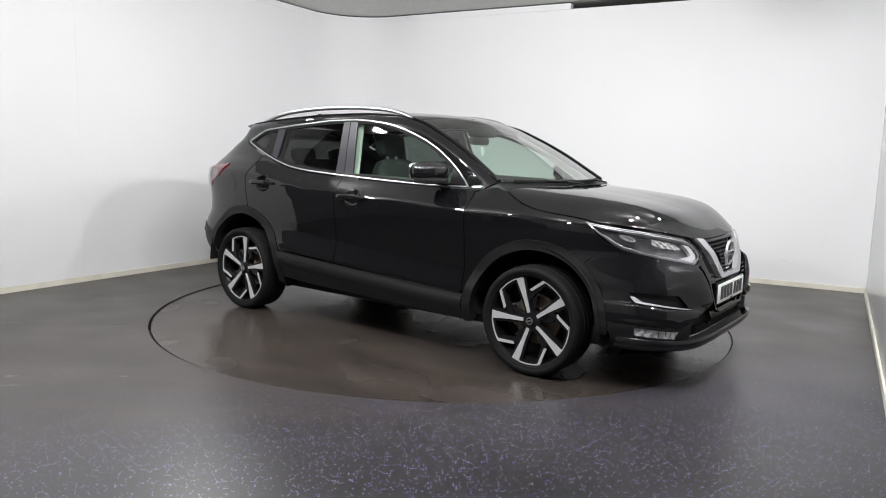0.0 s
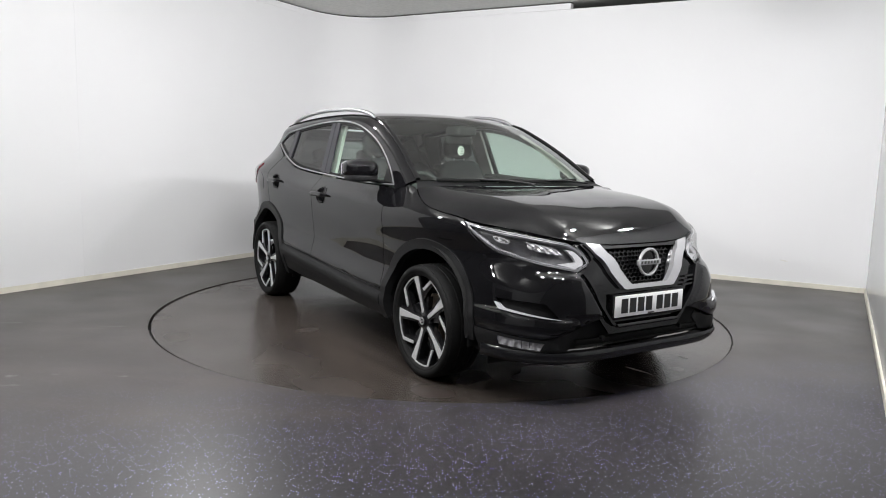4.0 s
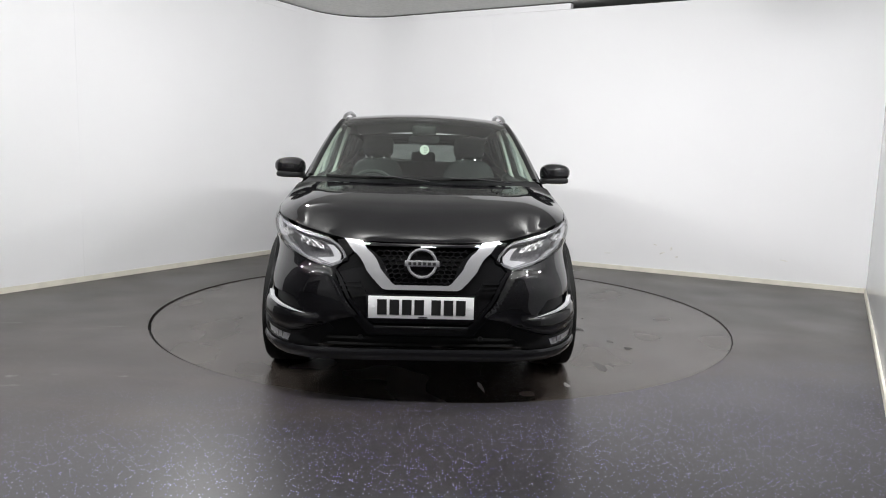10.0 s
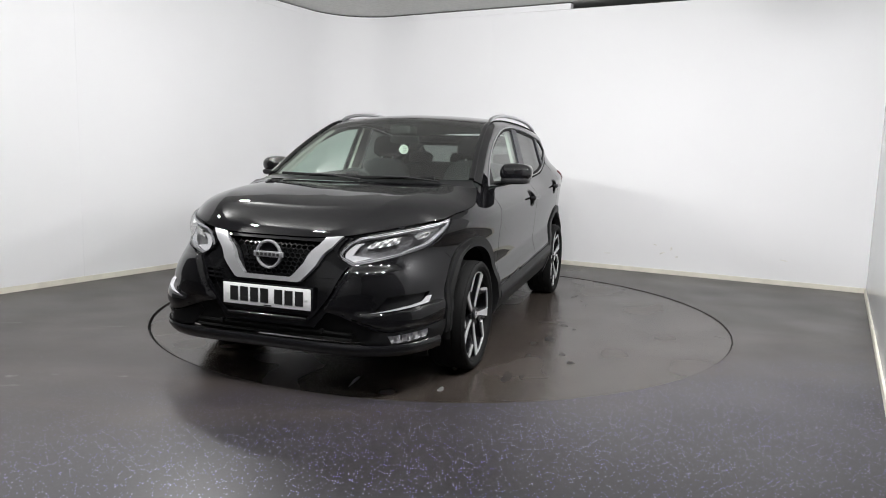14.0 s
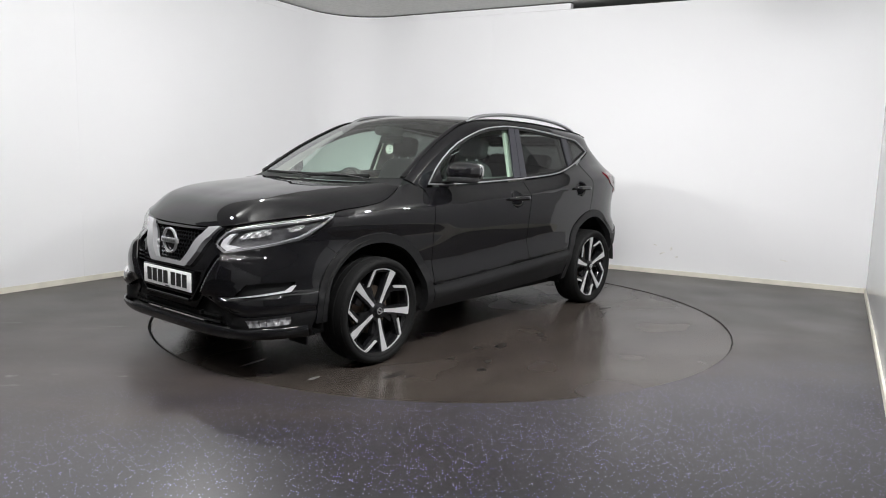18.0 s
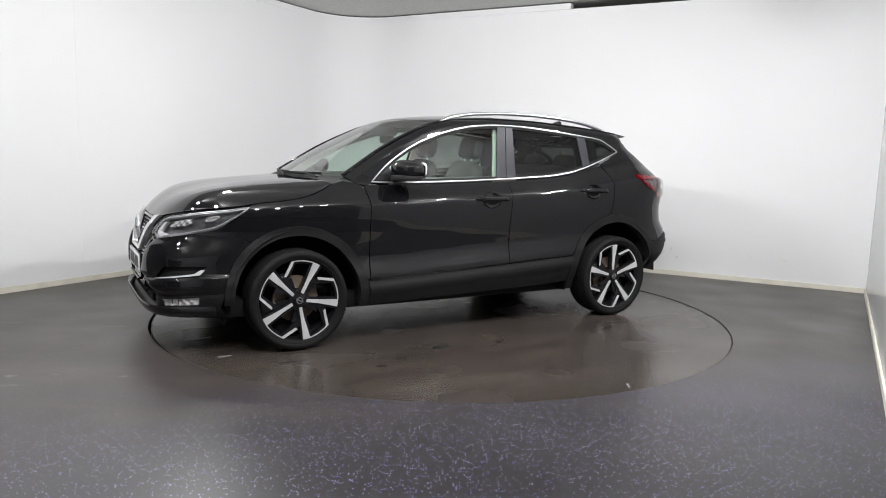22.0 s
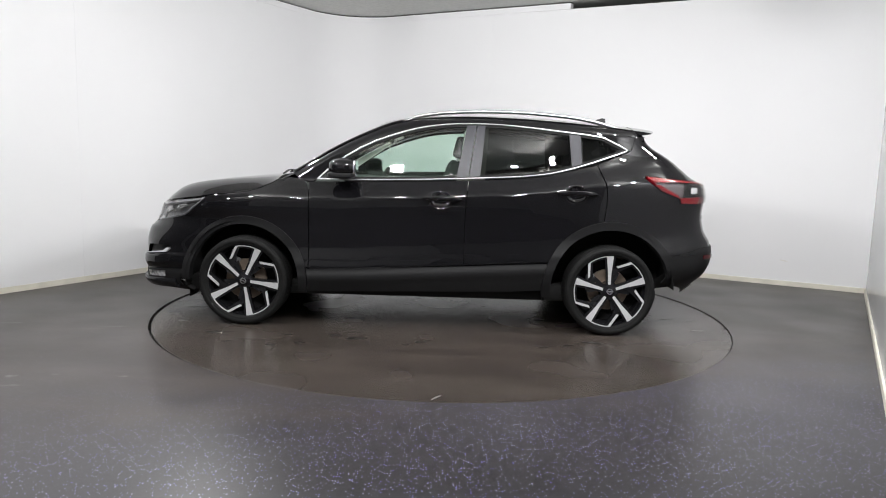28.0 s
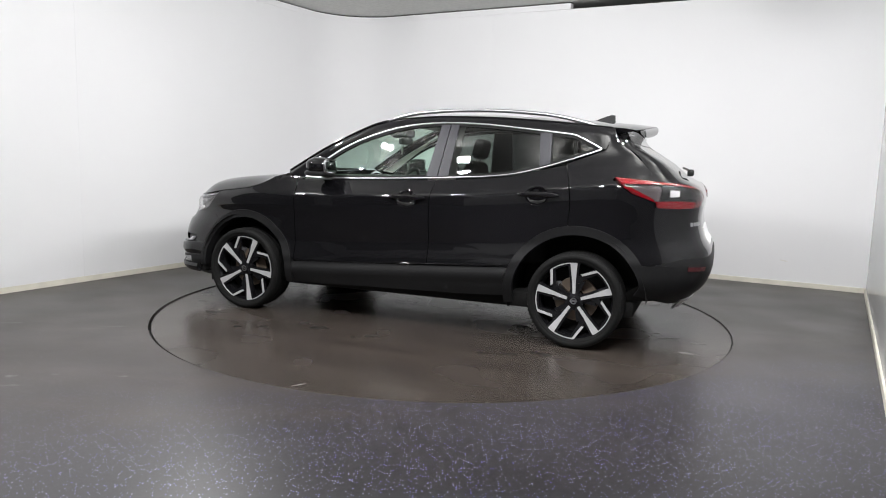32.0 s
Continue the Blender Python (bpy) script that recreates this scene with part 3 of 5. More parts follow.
# the canopy: windscreen and roof, across from edge to edge
X_MID = curve([(1.0, 1.14), (0.6, 0.73), (0.24, 0.34), (0.0, 0.07), (-0.5, -0.48), (-1.2, -1.21), (-1.75, -1.79)])
Z_MID = curve([(1.0, 1.095), (0.8, 1.225), (0.6, 1.345), (0.4, 1.452), (0.24, 1.528), (0.1, 1.556), (-0.1, 1.575), (-0.4, 1.587), (-0.8, 1.578),
               (-1.2, 1.555), (-1.5, 1.530), (-1.75, 1.503)])


def canopy(xe, v):
    xe, v = np.asarray(xe, float), np.asarray(v, float)
    x2 = np.maximum(xe, -1.46)
    ey = side(x2, Z_TOP(x2))[..., 1] - 0.22 * (x2 - xe)
    w = v * v
    return np.stack([xe * w + X_MID(xe) * (1 - w), ey * v, Z_TOP(xe) * w + Z_MID(xe) * (1 - w)], -1)


# the bonnet: a patch between its middle line, its edge on the body, and the scuttle
BON_FRONT = qz([("y", 0.0, 0.825), ("y", 0.2, 0.827), ("y", 0.36, 0.835), ("y", 0.45, 0.850), ("y", 0.55, 0.870), ("y", 0.64, 0.889)])
BON_SIDE = [(1.66, 0.925), (1.55, 0.943), (1.42, 0.957), (1.30, 0.975), (1.22, 0.999), (1.15, 1.03), (1.09, 1.065)]
_bf = np.array([front(q, z) for q, z in BON_FRONT])
_bs = np.concatenate([_bf[-1:], np.array([side(x, z) for x, z in BON_SIDE])])


def along(points):
    """A smooth way through points, from 0 to 1."""
    d = np.concatenate([[0], np.cumsum(np.linalg.norm(np.diff(points, axis=0), axis=1))])
    fs = []
    for k in range(3):
        m = np.gradient(points[:, k], d)
        fs.append((points[:, k], m))

    def f(t):
        s = np.clip(np.asarray(t, float), 0, 1) * d[-1]
        i = np.clip(np.searchsorted(d, s) - 1, 0, len(d) - 2)
        h = d[i + 1] - d[i]
        u = (s - d[i]) / h
        out = []
        for p, m in fs:
            out.append((2 * u**3 - 3 * u**2 + 1) * p[i] + (u**3 - 2 * u**2 + u) * h * m[i] + (3 * u**2 - 2 * u**3) * p[i + 1] + (u**3 - u**2) * h * m[i + 1])
        return np.stack(out, -1)
    return f


BON_F = along(_bf)
BON_S = along(_bs)
BON_M = along(np.array([_bf[0], (2.072, 0, 0.855), (2.03, 0, 0.897), (1.95, 0, 0.952), (1.84, 0, 0.993), (1.65, 0, 1.033), (1.45, 0, 1.061), (1.25, 0, 1.080), (1.15, 0, 1.087)]))
BON_C = along(np.array([(1.15, 0, 1.087), (1.145, 0.25, 1.085), (1.13, 0.45, 1.08), (1.11, 0.62, 1.072), tuple(_bs[-1])]))


def bonnet(u, v):
    """u from the middle to the edge, v from nose to scuttle; negative u is the right side."""
    s = np.sign(u)
    s = np.where(s == 0, 1, s)
    u = np.abs(np.asarray(u, float))
    v = np.asarray(v, float)
    m, sd, f, c = BON_M(v), BON_S(v), BON_F(u), BON_C(u)
    out = []
    for k in range(3):
        w = (u ** 2.8, u, u ** 3.5)[k]
        r = (1 - w) * m[..., k] + w * sd[..., k] + (1 - v) * f[..., k] + v * c[..., k]
        r = r - ((1 - w) * (1 - v) * m0[k] + w * (1 - v) * f1[k] + (1 - w) * v * m1[k] + w * v * s1[k])
        out.append(r)
    p = np.stack(out, -1)
    ridge = 0.58 + 0.17 * v            # a crease from the scuttle to the end of the grille trim, with a raised shoulder outside it
    rise = np.where(u < ridge, np.clip((u - ridge + 0.56) / 0.56, 0, 1) ** 1.6, 1 - np.clip((u - ridge) / (1 - ridge), 0, 1) ** 2.0)
    p[..., 2] += 0.022 * rise * ease(v / 0.30) * (1 - 0.6 * np.clip(v, 0, 1) ** 4)
    p[..., 1] *= s
    return p


m0, f1, m1, s1 = BON_M(0.0), BON_F(1.0), BON_M(1.0), BON_S(1.0)


def inside(px, py, poly):
    """Which points lie inside a polygon."""
    x, y = np.asarray(px), np.asarray(py)
    r = np.zeros(x.shape, bool)
    n = len(poly)
    for i in range(n):
        (x0, y0), (x1, y1) = poly[i], poly[(i + 1) % n]
        if y0 != y1:
            hit = ((y0 > y) != (y1 > y)) & (x < (x1 - x0) * (y - y0) / (y1 - y0) + x0)
            r ^= hit
    return r


def resample(poly, step):
    out = []
    n = len(poly)
    for i in range(n):
        (x0, y0), (x1, y1) = poly[i], poly[(i + 1) % n]
        k = max(1, math.ceil(math.hypot(x1 - x0, y1 - y0) / step))
        out += [(x0 + (x1 - x0) * j / k, y0 + (y1 - y0) * j / k) for j in range(k)]
    return out


def smooth_loop(poly, rounds=2, closed=True):
    """Corner cutting."""
    for _ in range(rounds):
        out = []
        n = len(poly)
        for i in range(n if closed else n - 1):
            a, b = poly[i], poly[(i + 1) % n]
            out += [(a[0] * 0.75 + b[0] * 0.25, a[1] * 0.75 + b[1] * 0.25), (a[0] * 0.25 + b[0] * 0.75, a[1] * 0.25 + b[1] * 0.75)]
        poly = out if closed else [poly[0]] + out + [poly[-1]]
    return poly


def inset(poly, d):
    """A polygon moved inwards by d."""
    n = len(poly)
    area = sum(poly[i][0] * poly[(i + 1) % n][1] - poly[(i + 1) % n][0] * poly[i][1] for i in range(n))
    sg = 1 if area > 0 else -1
    out = []
    for i in range(n):
        p, a, b = Vector(poly[i]), Vector(poly[i - 1]), Vector(poly[(i + 1) % n])
        e0, e1 = (p - a), (b - p)
        if e0.length < 1e-9 or e1.length < 1e-9:
            out.append(tuple(p))
            continue
        e0.normalize(), e1.normalize()
        n0, n1 = Vector((-e0.y, e0.x)) * sg, Vector((-e1.y, e1.x)) * sg
        m = n0 + n1
        m = m / max(0.35, m.length_squared / 2)
        out.append((p.x + m.x * d, p.y + m.y * d))
    return out


def sheet(name, surf, outer, mat, parent, label="", holes=(), step=0.03, off=0.0, depth=0.012, sgn=1, bulge=None):
    """A panel: the polygon outer (with holes) in the surface's own two measures, laid on the surface surf, off metres proud of it, with turned-in edges.
    sgn -1 mirrors it to the car's right side."""
    loops = [resample(list(outer), step)] + [resample(list(h), step) for h in holes]
    pts, edges = [], []
    for lp in loops:
        b = len(pts)
        pts += lp
        edges += [(b + i, b + (i + 1) % len(lp)) for i in range(len(lp))]
    ox, oy = np.array(loops[0]).T
    gx, gy = np.meshgrid(np.arange(ox.min() + step / 2, ox.max(), step), np.arange(oy.min() + step / 2, oy.max(), step))
    gx, gy = gx.ravel(), gy.ravel()
    keep = inside(gx, gy, loops[0])
    for h in loops[1:]:
        keep &= ~inside(gx, gy, h)
    bp = np.array(pts)
    if keep.any():
        gx, gy = gx[keep], gy[keep]
        dist = np.full(gx.shape, 1e9)
        for k in range(0, len(bp), 50):
            c = bp[k:k + 50]
            dist = np.minimum(dist, np.hypot(gx[:, None] - c[:, 0], gy[:, None] - c[:, 1]).min(1))
        far_ = dist > step * 0.45
        pts = pts + list(zip(gx[far_].tolist(), gy[far_].tolist()))
    vs, _, fs, *_ = delaunay_2d_cdt([Vector(p) for p in pts], edges, [], 0, 1e-6)
    uv = np.array([tuple(v) for v in vs])
    fs = [tuple(f) for f in fs]
    cen = np.array([uv[list(f)].mean(0) for f in fs])
    ok = inside(cen[:, 0], cen[:, 1], loops[0])
    for h in loops[1:]:
        ok &= ~inside(cen[:, 0], cen[:, 1], h)
    fs = [f for f, k in zip(fs, ok) if k]
    e = 2e-3
    p = surf(uv[:, 0], uv[:, 1])
    nn = np.cross(surf(uv[:, 0] + e, uv[:, 1]) - surf(uv[:, 0] - e, uv[:, 1]), surf(uv[:, 0], uv[:, 1] + e) - surf(uv[:, 0], uv[:, 1] - e))
    nn /= np.maximum(np.linalg.norm(nn, axis=1), 1e-12)[:, None]
    if ((p - np.array([0, 0, 0.6])) * nn).sum() < 0:
        nn = -nn
    q = p + nn * off
    if bulge is not None:
        flat = nn

        def risen(du, dw):
            return surf(uv[:, 0] + du, uv[:, 1] + dw) + flat * bulge(uv[:, 0] + du, uv[:, 1] + dw)[:, None]
        q = q + flat * bulge(uv[:, 0], uv[:, 1])[:, None]
        nn = np.cross(risen(e, 0) - risen(-e, 0), risen(0, e) - risen(0, -e))
        nn /= np.maximum(np.linalg.norm(nn, axis=1), 1e-12)[:, None]
        if (nn * flat).sum() < 0:
            nn = -nn
    if sgn < 0:
        q, nn = q * [1, -1, 1], nn * [1, -1, 1]
    used = sorted({i for f in fs for i in f})
    idx = {i: k for k, i in enumerate(used)}
    verts = [q[i] for i in used]
    faces, norms = [], []
    count = {}
    for f in fs:
        a, b, c = (q[i] for i in f)
        nf = np.cross(b - a, c - a)
        g = f if np.dot(nf, nn[f[0]]) > 0 else f[::-1]
        faces.append(tuple(idx[i] for i in g))
        norms += [tuple(nn[i]) for i in g]
        for i in range(3):
            u, w = g[i], g[(i + 1) % 3]
            count[(u, w)] = count.get((u, w), 0) + 1
    if depth:
        for (u, w) in list(count):
            if (w, u) not in count:
                b = len(verts)
                verts += [q[u], q[w], q[w] - nn[w] * depth, q[u] - nn[u] * depth]
                fn = np.cross(q[w] - q[u], -nn[u])
                fn = fn / max(np.linalg.norm(fn), 1e-12)
                faces.append((b + 1, b, b + 3, b + 2))
                norms += [tuple(-fn)] * 4
    me = bpy.data.meshes.new(name)
    me.from_pydata([tuple(v) for v in verts], [], faces)
    me.polygons.foreach_set("use_smooth", [True] * len(me.polygons))
    me.normals_split_custom_set(norms)
    me.materials.append(mat)
    ob = new(name, me)
    ob.parent = parent
    if label:
        tagged(ob, label)
    return ob


def arc(cx, cz, r, a0, a1, n=28):
    return [(cx + r * math.cos(radians(a0 + (a1 - a0) * i / n)), cz + r * math.sin(radians(a0 + (a1 - a0) * i / n))) for i in range(n + 1)]


car = tagged(new("car"), "glossy black five-door crossover car with chrome trim, on the turntable", "car")
AX_F, AX_R, HUB = 1.323, -1.323, 0.335
R_OUT = {AX_F: 0.460, AX_R: 0.490}
R_IN = {AX_F: 0.402, AX_R: 0.432}


# ---- body panels ----
DLO = smooth_loop([(0.812, 1.066), (0.80, 1.085), (0.662, 1.212), (0.457, 1.337), (0.253, 1.415), (0.049, 1.472), (-0.154, 1.497), (-0.338, 1.503), (-0.563, 1.497),
                   (-0.808, 1.475), (-1.054, 1.45), (-1.225, 1.432), (-1.27, 1.42), (-1.425, 1.343), (-1.432, 1.332), (-1.415, 1.32), (-1.187, 1.238),
                   (-0.985, 1.176), (-0.823, 1.139), (-0.577, 1.114), (0.247, 1.073)], 1)
FENDER = [(0.853, 0.44), (0.853, 0.93), (0.858, 0.985), (0.875, 1.03), (0.90, 1.062), (1.0, 1.078), (1.085, 1.060), (1.145, 1.026), (1.215, 0.994), (1.30, 0.970), (1.42, 0.952),
          (1.55, 0.938), (1.605, 0.929), (1.69, 0.85), (1.752, 0.797), (1.66, 0.73)] + arc(AX_F, HUB, 0.458, 51, 166)
DOOR_F = [(0.847, 0.432), (0.2, 0.463), (-0.262, 0.488), (-0.262, 0.80), (-0.268, 0.95), (-0.283, 1.0855), (0.247, 1.0665), (0.80, 1.0535), (0.862, 1.05), (0.858, 1.02), (0.852, 0.985), (0.847, 0.93)]
DOOR_R = [(-0.268, 0.489), (-0.9, 0.523)] + arc(AX_R, HUB, 0.486, 22, 82, 14) + [(-1.252, 0.835), (-1.262, 0.93), (-1.262, 1.02), (-1.25, 1.10), (-1.205, 1.2195), (-0.985, 1.165),
          (-0.823, 1.129), (-0.577, 1.104), (-0.289, 1.088), (-0.274, 0.95), (-0.268, 0.80)]
QUARTER = arc(AX_R, HUB, 0.486, 83, 147.5, 18) + [(-1.76, 0.594), (-1.80, 0.595), (-1.80, 0.80), (-1.80, 0.958), (-1.795, 1.0), (-1.65, 1.05), (-1.53, 1.135), (-1.54, 1.157), (-1.75, 1.14), (-1.80, 1.135), (-1.70, 1.25), (-1.61, 1.33), (-1.53, 1.40), (-1.5, 1.455),
          (-1.46, 1.33), (-1.415, 1.308), (-1.212, 1.2285), (-1.258, 1.10), (-1.269, 1.02), (-1.269, 0.93), (-1.259, 0.835)]
TOP_LINE = [(x, float(Z_TOP(x))) for x in np.linspace(-1.5, 0.99, 60)]
SIDES = []
for sg, which in ((1, "left"), (-1, "right")):
    sheet("front_fender", side, FENDER, PAINT, car, sgn=sg)
    cups = []
    for hx, hz in ((-0.092, 0.957), (-1.046, 1.017)):
        cups.append([(hx + 0.078 * math.cos(a), hz - 0.003 + 0.062 * math.sin(a)) for a in np.linspace(0, 2 * math.pi, 26)[:-1]])
    fd = sheet("front_door", side, DOOR_F, PAINT, car, sgn=sg, step=0.025, holes=[cups[0]])
    rd = sheet("rear_door", side, DOOR_R, PAINT, car, sgn=sg, step=0.025, holes=[cups[1]])
    for door, cup, (hx, hz) in ((fd, cups[0], (-0.092, 0.957)), (rd, cups[1], (-1.046, 1.017))):
        sheet("handle_cup", side, cup, PAINT, door, sgn=sg, step=0.012, depth=0,
              bulge=lambda u, w, hx=hx, hz=hz: -0.04 * np.clip(1 - ((u - hx) / 0.08) ** 2 - ((w - hz + 0.003) / 0.064) ** 2, 0, 1) ** 0.6)
        ringo = [(hx + 0.083 * math.cos(a), hz - 0.003 + 0.067 * math.sin(a)) for a in np.linspace(0, 2 * math.pi, 37)[:-1]]
        sheet("cup_rim", side, ringo, PAINT, door, sgn=sg, step=0.006, depth=0, holes=[[(hx + 0.074 * math.cos(a), hz - 0.003 + 0.058 * math.sin(a)) for a in np.linspace(0, 2 * math.pi, 37)[:-1]]],
              bulge=lambda u, w, hx=hx, hz=hz: 0.0015 - 0.006 * np.clip(1.0 - np.hypot((u - hx) / 0.083, (w - hz + 0.003) / 0.067), 0, 1) / 0.12)
        bm = bmesh.new()
        path = []
        for k in range(15):
            t = k / 14
            x = hx + 0.125 - 0.268 * t
            z = hz + 0.004 + 0.004 * math.sin(math.pi * t)
            y = float(side(x, z)[1]) + 0.034 * min(1, 5.5 * min(t + 0.02, 1 - t + 0.02)) ** 0.7
            path.append((x, y * sg, z))
        sweep(bm, path, lambda t: oval(0.011, 0.0175 * min(1, 0.55 + 3.5 * min(t, 1 - t)), 14))
        part("door_handle", bm, PAINT, door, "black grip handle")
    sheet("rear_quarter_panel", side, QUARTER, PAINT, car, sgn=sg)
    SIDES.append((sg, fd, rd))
    # pillars and cant rail: between the roof edge and the window line
    ring = [(-1.5, 1.455)] + TOP_LINE + [(0.93, 1.072), (0.868, 1.052), (0.835, 1.0535)]
    low = [p for p in DLO]
    k0 = min(range(len(low)), key=lambda i: (low[i][0] - 0.812) ** 2 + (low[i][1] - 1.066) ** 2)
    low = low[k0:] + low[:k0]
    k1 = min(range(len(low)), key=lambda i: (low[i][0] + 1.432) ** 2 + (low[i][1] - 1.332) ** 2)
    sheet("window_pillar_frame", side, ring + low[:k1 + 1] + [(-1.455, 1.33)], PAINT, car, sgn=sg, step=0.014)
    sheet("window_trim", side, DLO, CHROME, car, "chrome strip round the side windows", holes=[inset(DLO, 0.0075)], sgn=sg, step=0.03, off=0.005, depth=0.01)
    DLI = inset(DLO, 0.0082)
    sheet("window_rubber", side, DLI, RUBBER, car, holes=[inset(DLO, 0.026)], sgn=sg, off=-0.004, depth=0.02)

    def cut(poly, x0b, x0t, x1b, x1t):
        """The part of a polygon between two leaning lines (rear one first)."""
        def clip(pl, xb, xt, keep_front):
            out = []
            f = lambda p: ((p[0] - (xb + (xt - xb) * (p[1] - 1.1) / 0.4)) * (1 if keep_front else -1))
            for i in range(len(pl)):
                a, b = pl[i], pl[(i + 1) % len(pl)]
                fa, fb = f(a), f(b)
                if fa >= 0:
                    out.append(a)
                if fa * fb < 0:
                    t = fa / (fa - fb)
                    out.append((a[0] + (b[0] - a[0]) * t, a[1] + (b[1] - a[1]) * t))
            return out
        return clip(clip(poly, x0b, x0t, True), x1b, x1t, False)

    GL = inset(DLO, 0.016)
    sheet("door_window", side, cut(GL, -0.20, -0.275, 2, 2), DOOR_GLASS, fd, "clear green-tinted front door glass", sgn=sg, off=-0.010, depth=0)
    sheet("door_pillar", side, cut(GL, -0.279, -0.337, -0.195, -0.27), PILLAR, fd, "satin dark grey pillar cover", sgn=sg, off=0.001)
    sheet("door_pillar", side, cut(GL, -0.365, -0.402, -0.286, -0.344), PILLAR, rd, "satin dark grey pillar cover", sgn=sg, off=0.001)
    sheet("door_window", side, cut(GL, -1.04, -1.005, -0.360, -0.397), PRIVACY_GLASS, rd, "dark tinted rear door glass", sgn=sg, off=-0.010, depth=0)
    sheet("door_pillar", side, cut(GL, -1.105, -1.085, -1.035, -1.0), PILLAR, rd, "satin dark grey pillar cover", sgn=sg, off=0.001)
    sheet("quarter_window", side, cut(GL, -2, -2, -1.115, -1.095), PRIVACY_GLASS, car, "dark tinted small rear side window", sgn=sg, off=-0.008, depth=0)
    # black sill and arch cladding
    SILL = [(0.93, 0.262), (0.6, 0.270), (-0.6, 0.302), (-0.83, 0.318)] + arc(AX_R, HUB, 0.494, -4, 21, 6) + [(-0.855, 0.515), (-0.265, 0.481), (0.2, 0.457), (0.85, 0.425)] + arc(AX_F, HUB, 0.468, 168, 187, 6)
    sheet("sill_cladding", side, SILL, CLADDING, car, "satin black plastic sill", sgn=sg, off=0.004, step=0.018,
          bulge=lambda u, w: 0.010 * np.cos(np.clip((w - Z_LOW(u) + 0.055) / 0.075, -1, 1) * math.pi / 2) ** 2)
    # a bead of paint, added to draw the highlight along the doors' lower edge
    bm = bmesh.new()
    sweep(bm, [(x, (float(side(x, float(Z_LOW(x)) + 0.012)[1]) + 0.002) * sg, float(Z_LOW(x)) + 0.012) for x in np.linspace(0.84, -0.84, 30)], oval(0.0024, 0.0024, 8))
    part("edge_highlight_bead", bm, PAINT, car)
    for cx, a0, a1, nm in ((AX_F, -2, 190, "f"), (AX_R, -8, 168, "r")):
        ring_o = arc(cx, HUB, R_OUT[cx] + 0.002, a0, a1)
        ring_i = arc(cx, HUB, R_IN[cx], a1, a0)
        sheet("wheel_arch_cladding", side, ring_o + ring_i, CLADDING, car, "satin black plastic wheel arch trim", sgn=sg, off=0.011, depth=0.05, step=0.025)

FLAP = smooth_loop([(-1.40, 0.925), (-1.56, 0.93), (-1.565, 1.075), (-1.40, 1.07)], 3)
sheet("fuel_flap", side, FLAP, PAINT, car, sgn=-1, off=0.0015, depth=0.004)
bon = [(-1, 0), (1, 0), (1, 1), (-1, 1)]
sheet("bonnet", bonnet, bon, PAINT, car, step=0.022)


def grid_sheet(name, surf, u0, u1, v0, v1, nu, nv, mat, label="", off=0.0, depth=0.012, parent=None):
    return sheet(name, lambda a, b: surf(u0 + (u1 - u0) * a, v0 + (v1 - v0) * b), [(0, 0), (1, 0), (1, 1), (0, 1)], mat, parent or car, label, step=1 / max(nu, nv), off=off, depth=depth)


ws = grid_sheet("windscreen", canopy, 0.985, 0.235, -0.985, 0.985, 24, 24, SCREEN_GLASS, "clear green-tinted windscreen", depth=0)
grid_sheet("roof", canopy, 0.228, -1.49, -1.0, 1.0, 40, 40, GLOSS_BLACK, "glossy black roof panel")
# tail
TQ = [(q_at(0.64, y=0.74, rear=True), 0.64)] + [(q_at(z, x=x, rear=True), z) for x, z in ((-1.80, 0.595), (-1.80, 0.63), (-1.80, 0.66), (-1.80, 0.69), (-1.80, 0.72), (-1.80, 0.76), (-1.80, 0.80), (-1.80, 0.85), (-1.80, 0.90), (-1.80, 0.958), (-1.80, 1.135), (-1.704, 1.25), (-1.614, 1.33), (-1.535, 1.40))]
TAIL = TQ + [(-q, z) for q, z in TQ[::-1]]
RW = qz([("y", -0.66, 1.15), ("y", 0.66, 1.15), ("y", 0.585, 1.375), ("y", -0.585, 1.375)], True)
tg = sheet("tailgate", back, TAIL, PAINT, car, holes=[RW], step=0.035)
sheet("rear_window", back, inset(RW, -0.004), REAR_GLASS, tg, "dark tinted rear window", off=-0.004, depth=0)
qc = q_at(0.62, x=-1.68, rear=True)
qd = q_at(0.33, y=0.66, rear=True)
qa = q_at(0.39, x=-1.70, rear=True)
RB = [(-qa, 0.39), (-qd, 0.33), (qd, 0.33), (qa, 0.39), (q_at(0.45, x=-1.735, rear=True), 0.45), (qc, 0.588), (q_at(0.59, x=-1.80, rear=True), 0.590), (q_at(0.66, y=0.74, rear=True), 0.645), (q_at(0.66, y=-0.74, rear=True), 0.645), (-q_at(0.59, x=-1.80, rear=True), 0.590), (-qc, 0.588), (-q_at(0.45, x=-1.735, rear=True), 0.45)]
sheet("rear_bumper", back, RB, CLADDING, car, "satin black plastic rear bumper", off=0.006, step=0.035)
sheet("tailgate_header", back, qz([("y", -0.56, 1.396), ("y", 0.56, 1.396), ("y", 0.54, 1.47), ("y", -0.54, 1.47)], True), PAINT, tg, step=0.05)
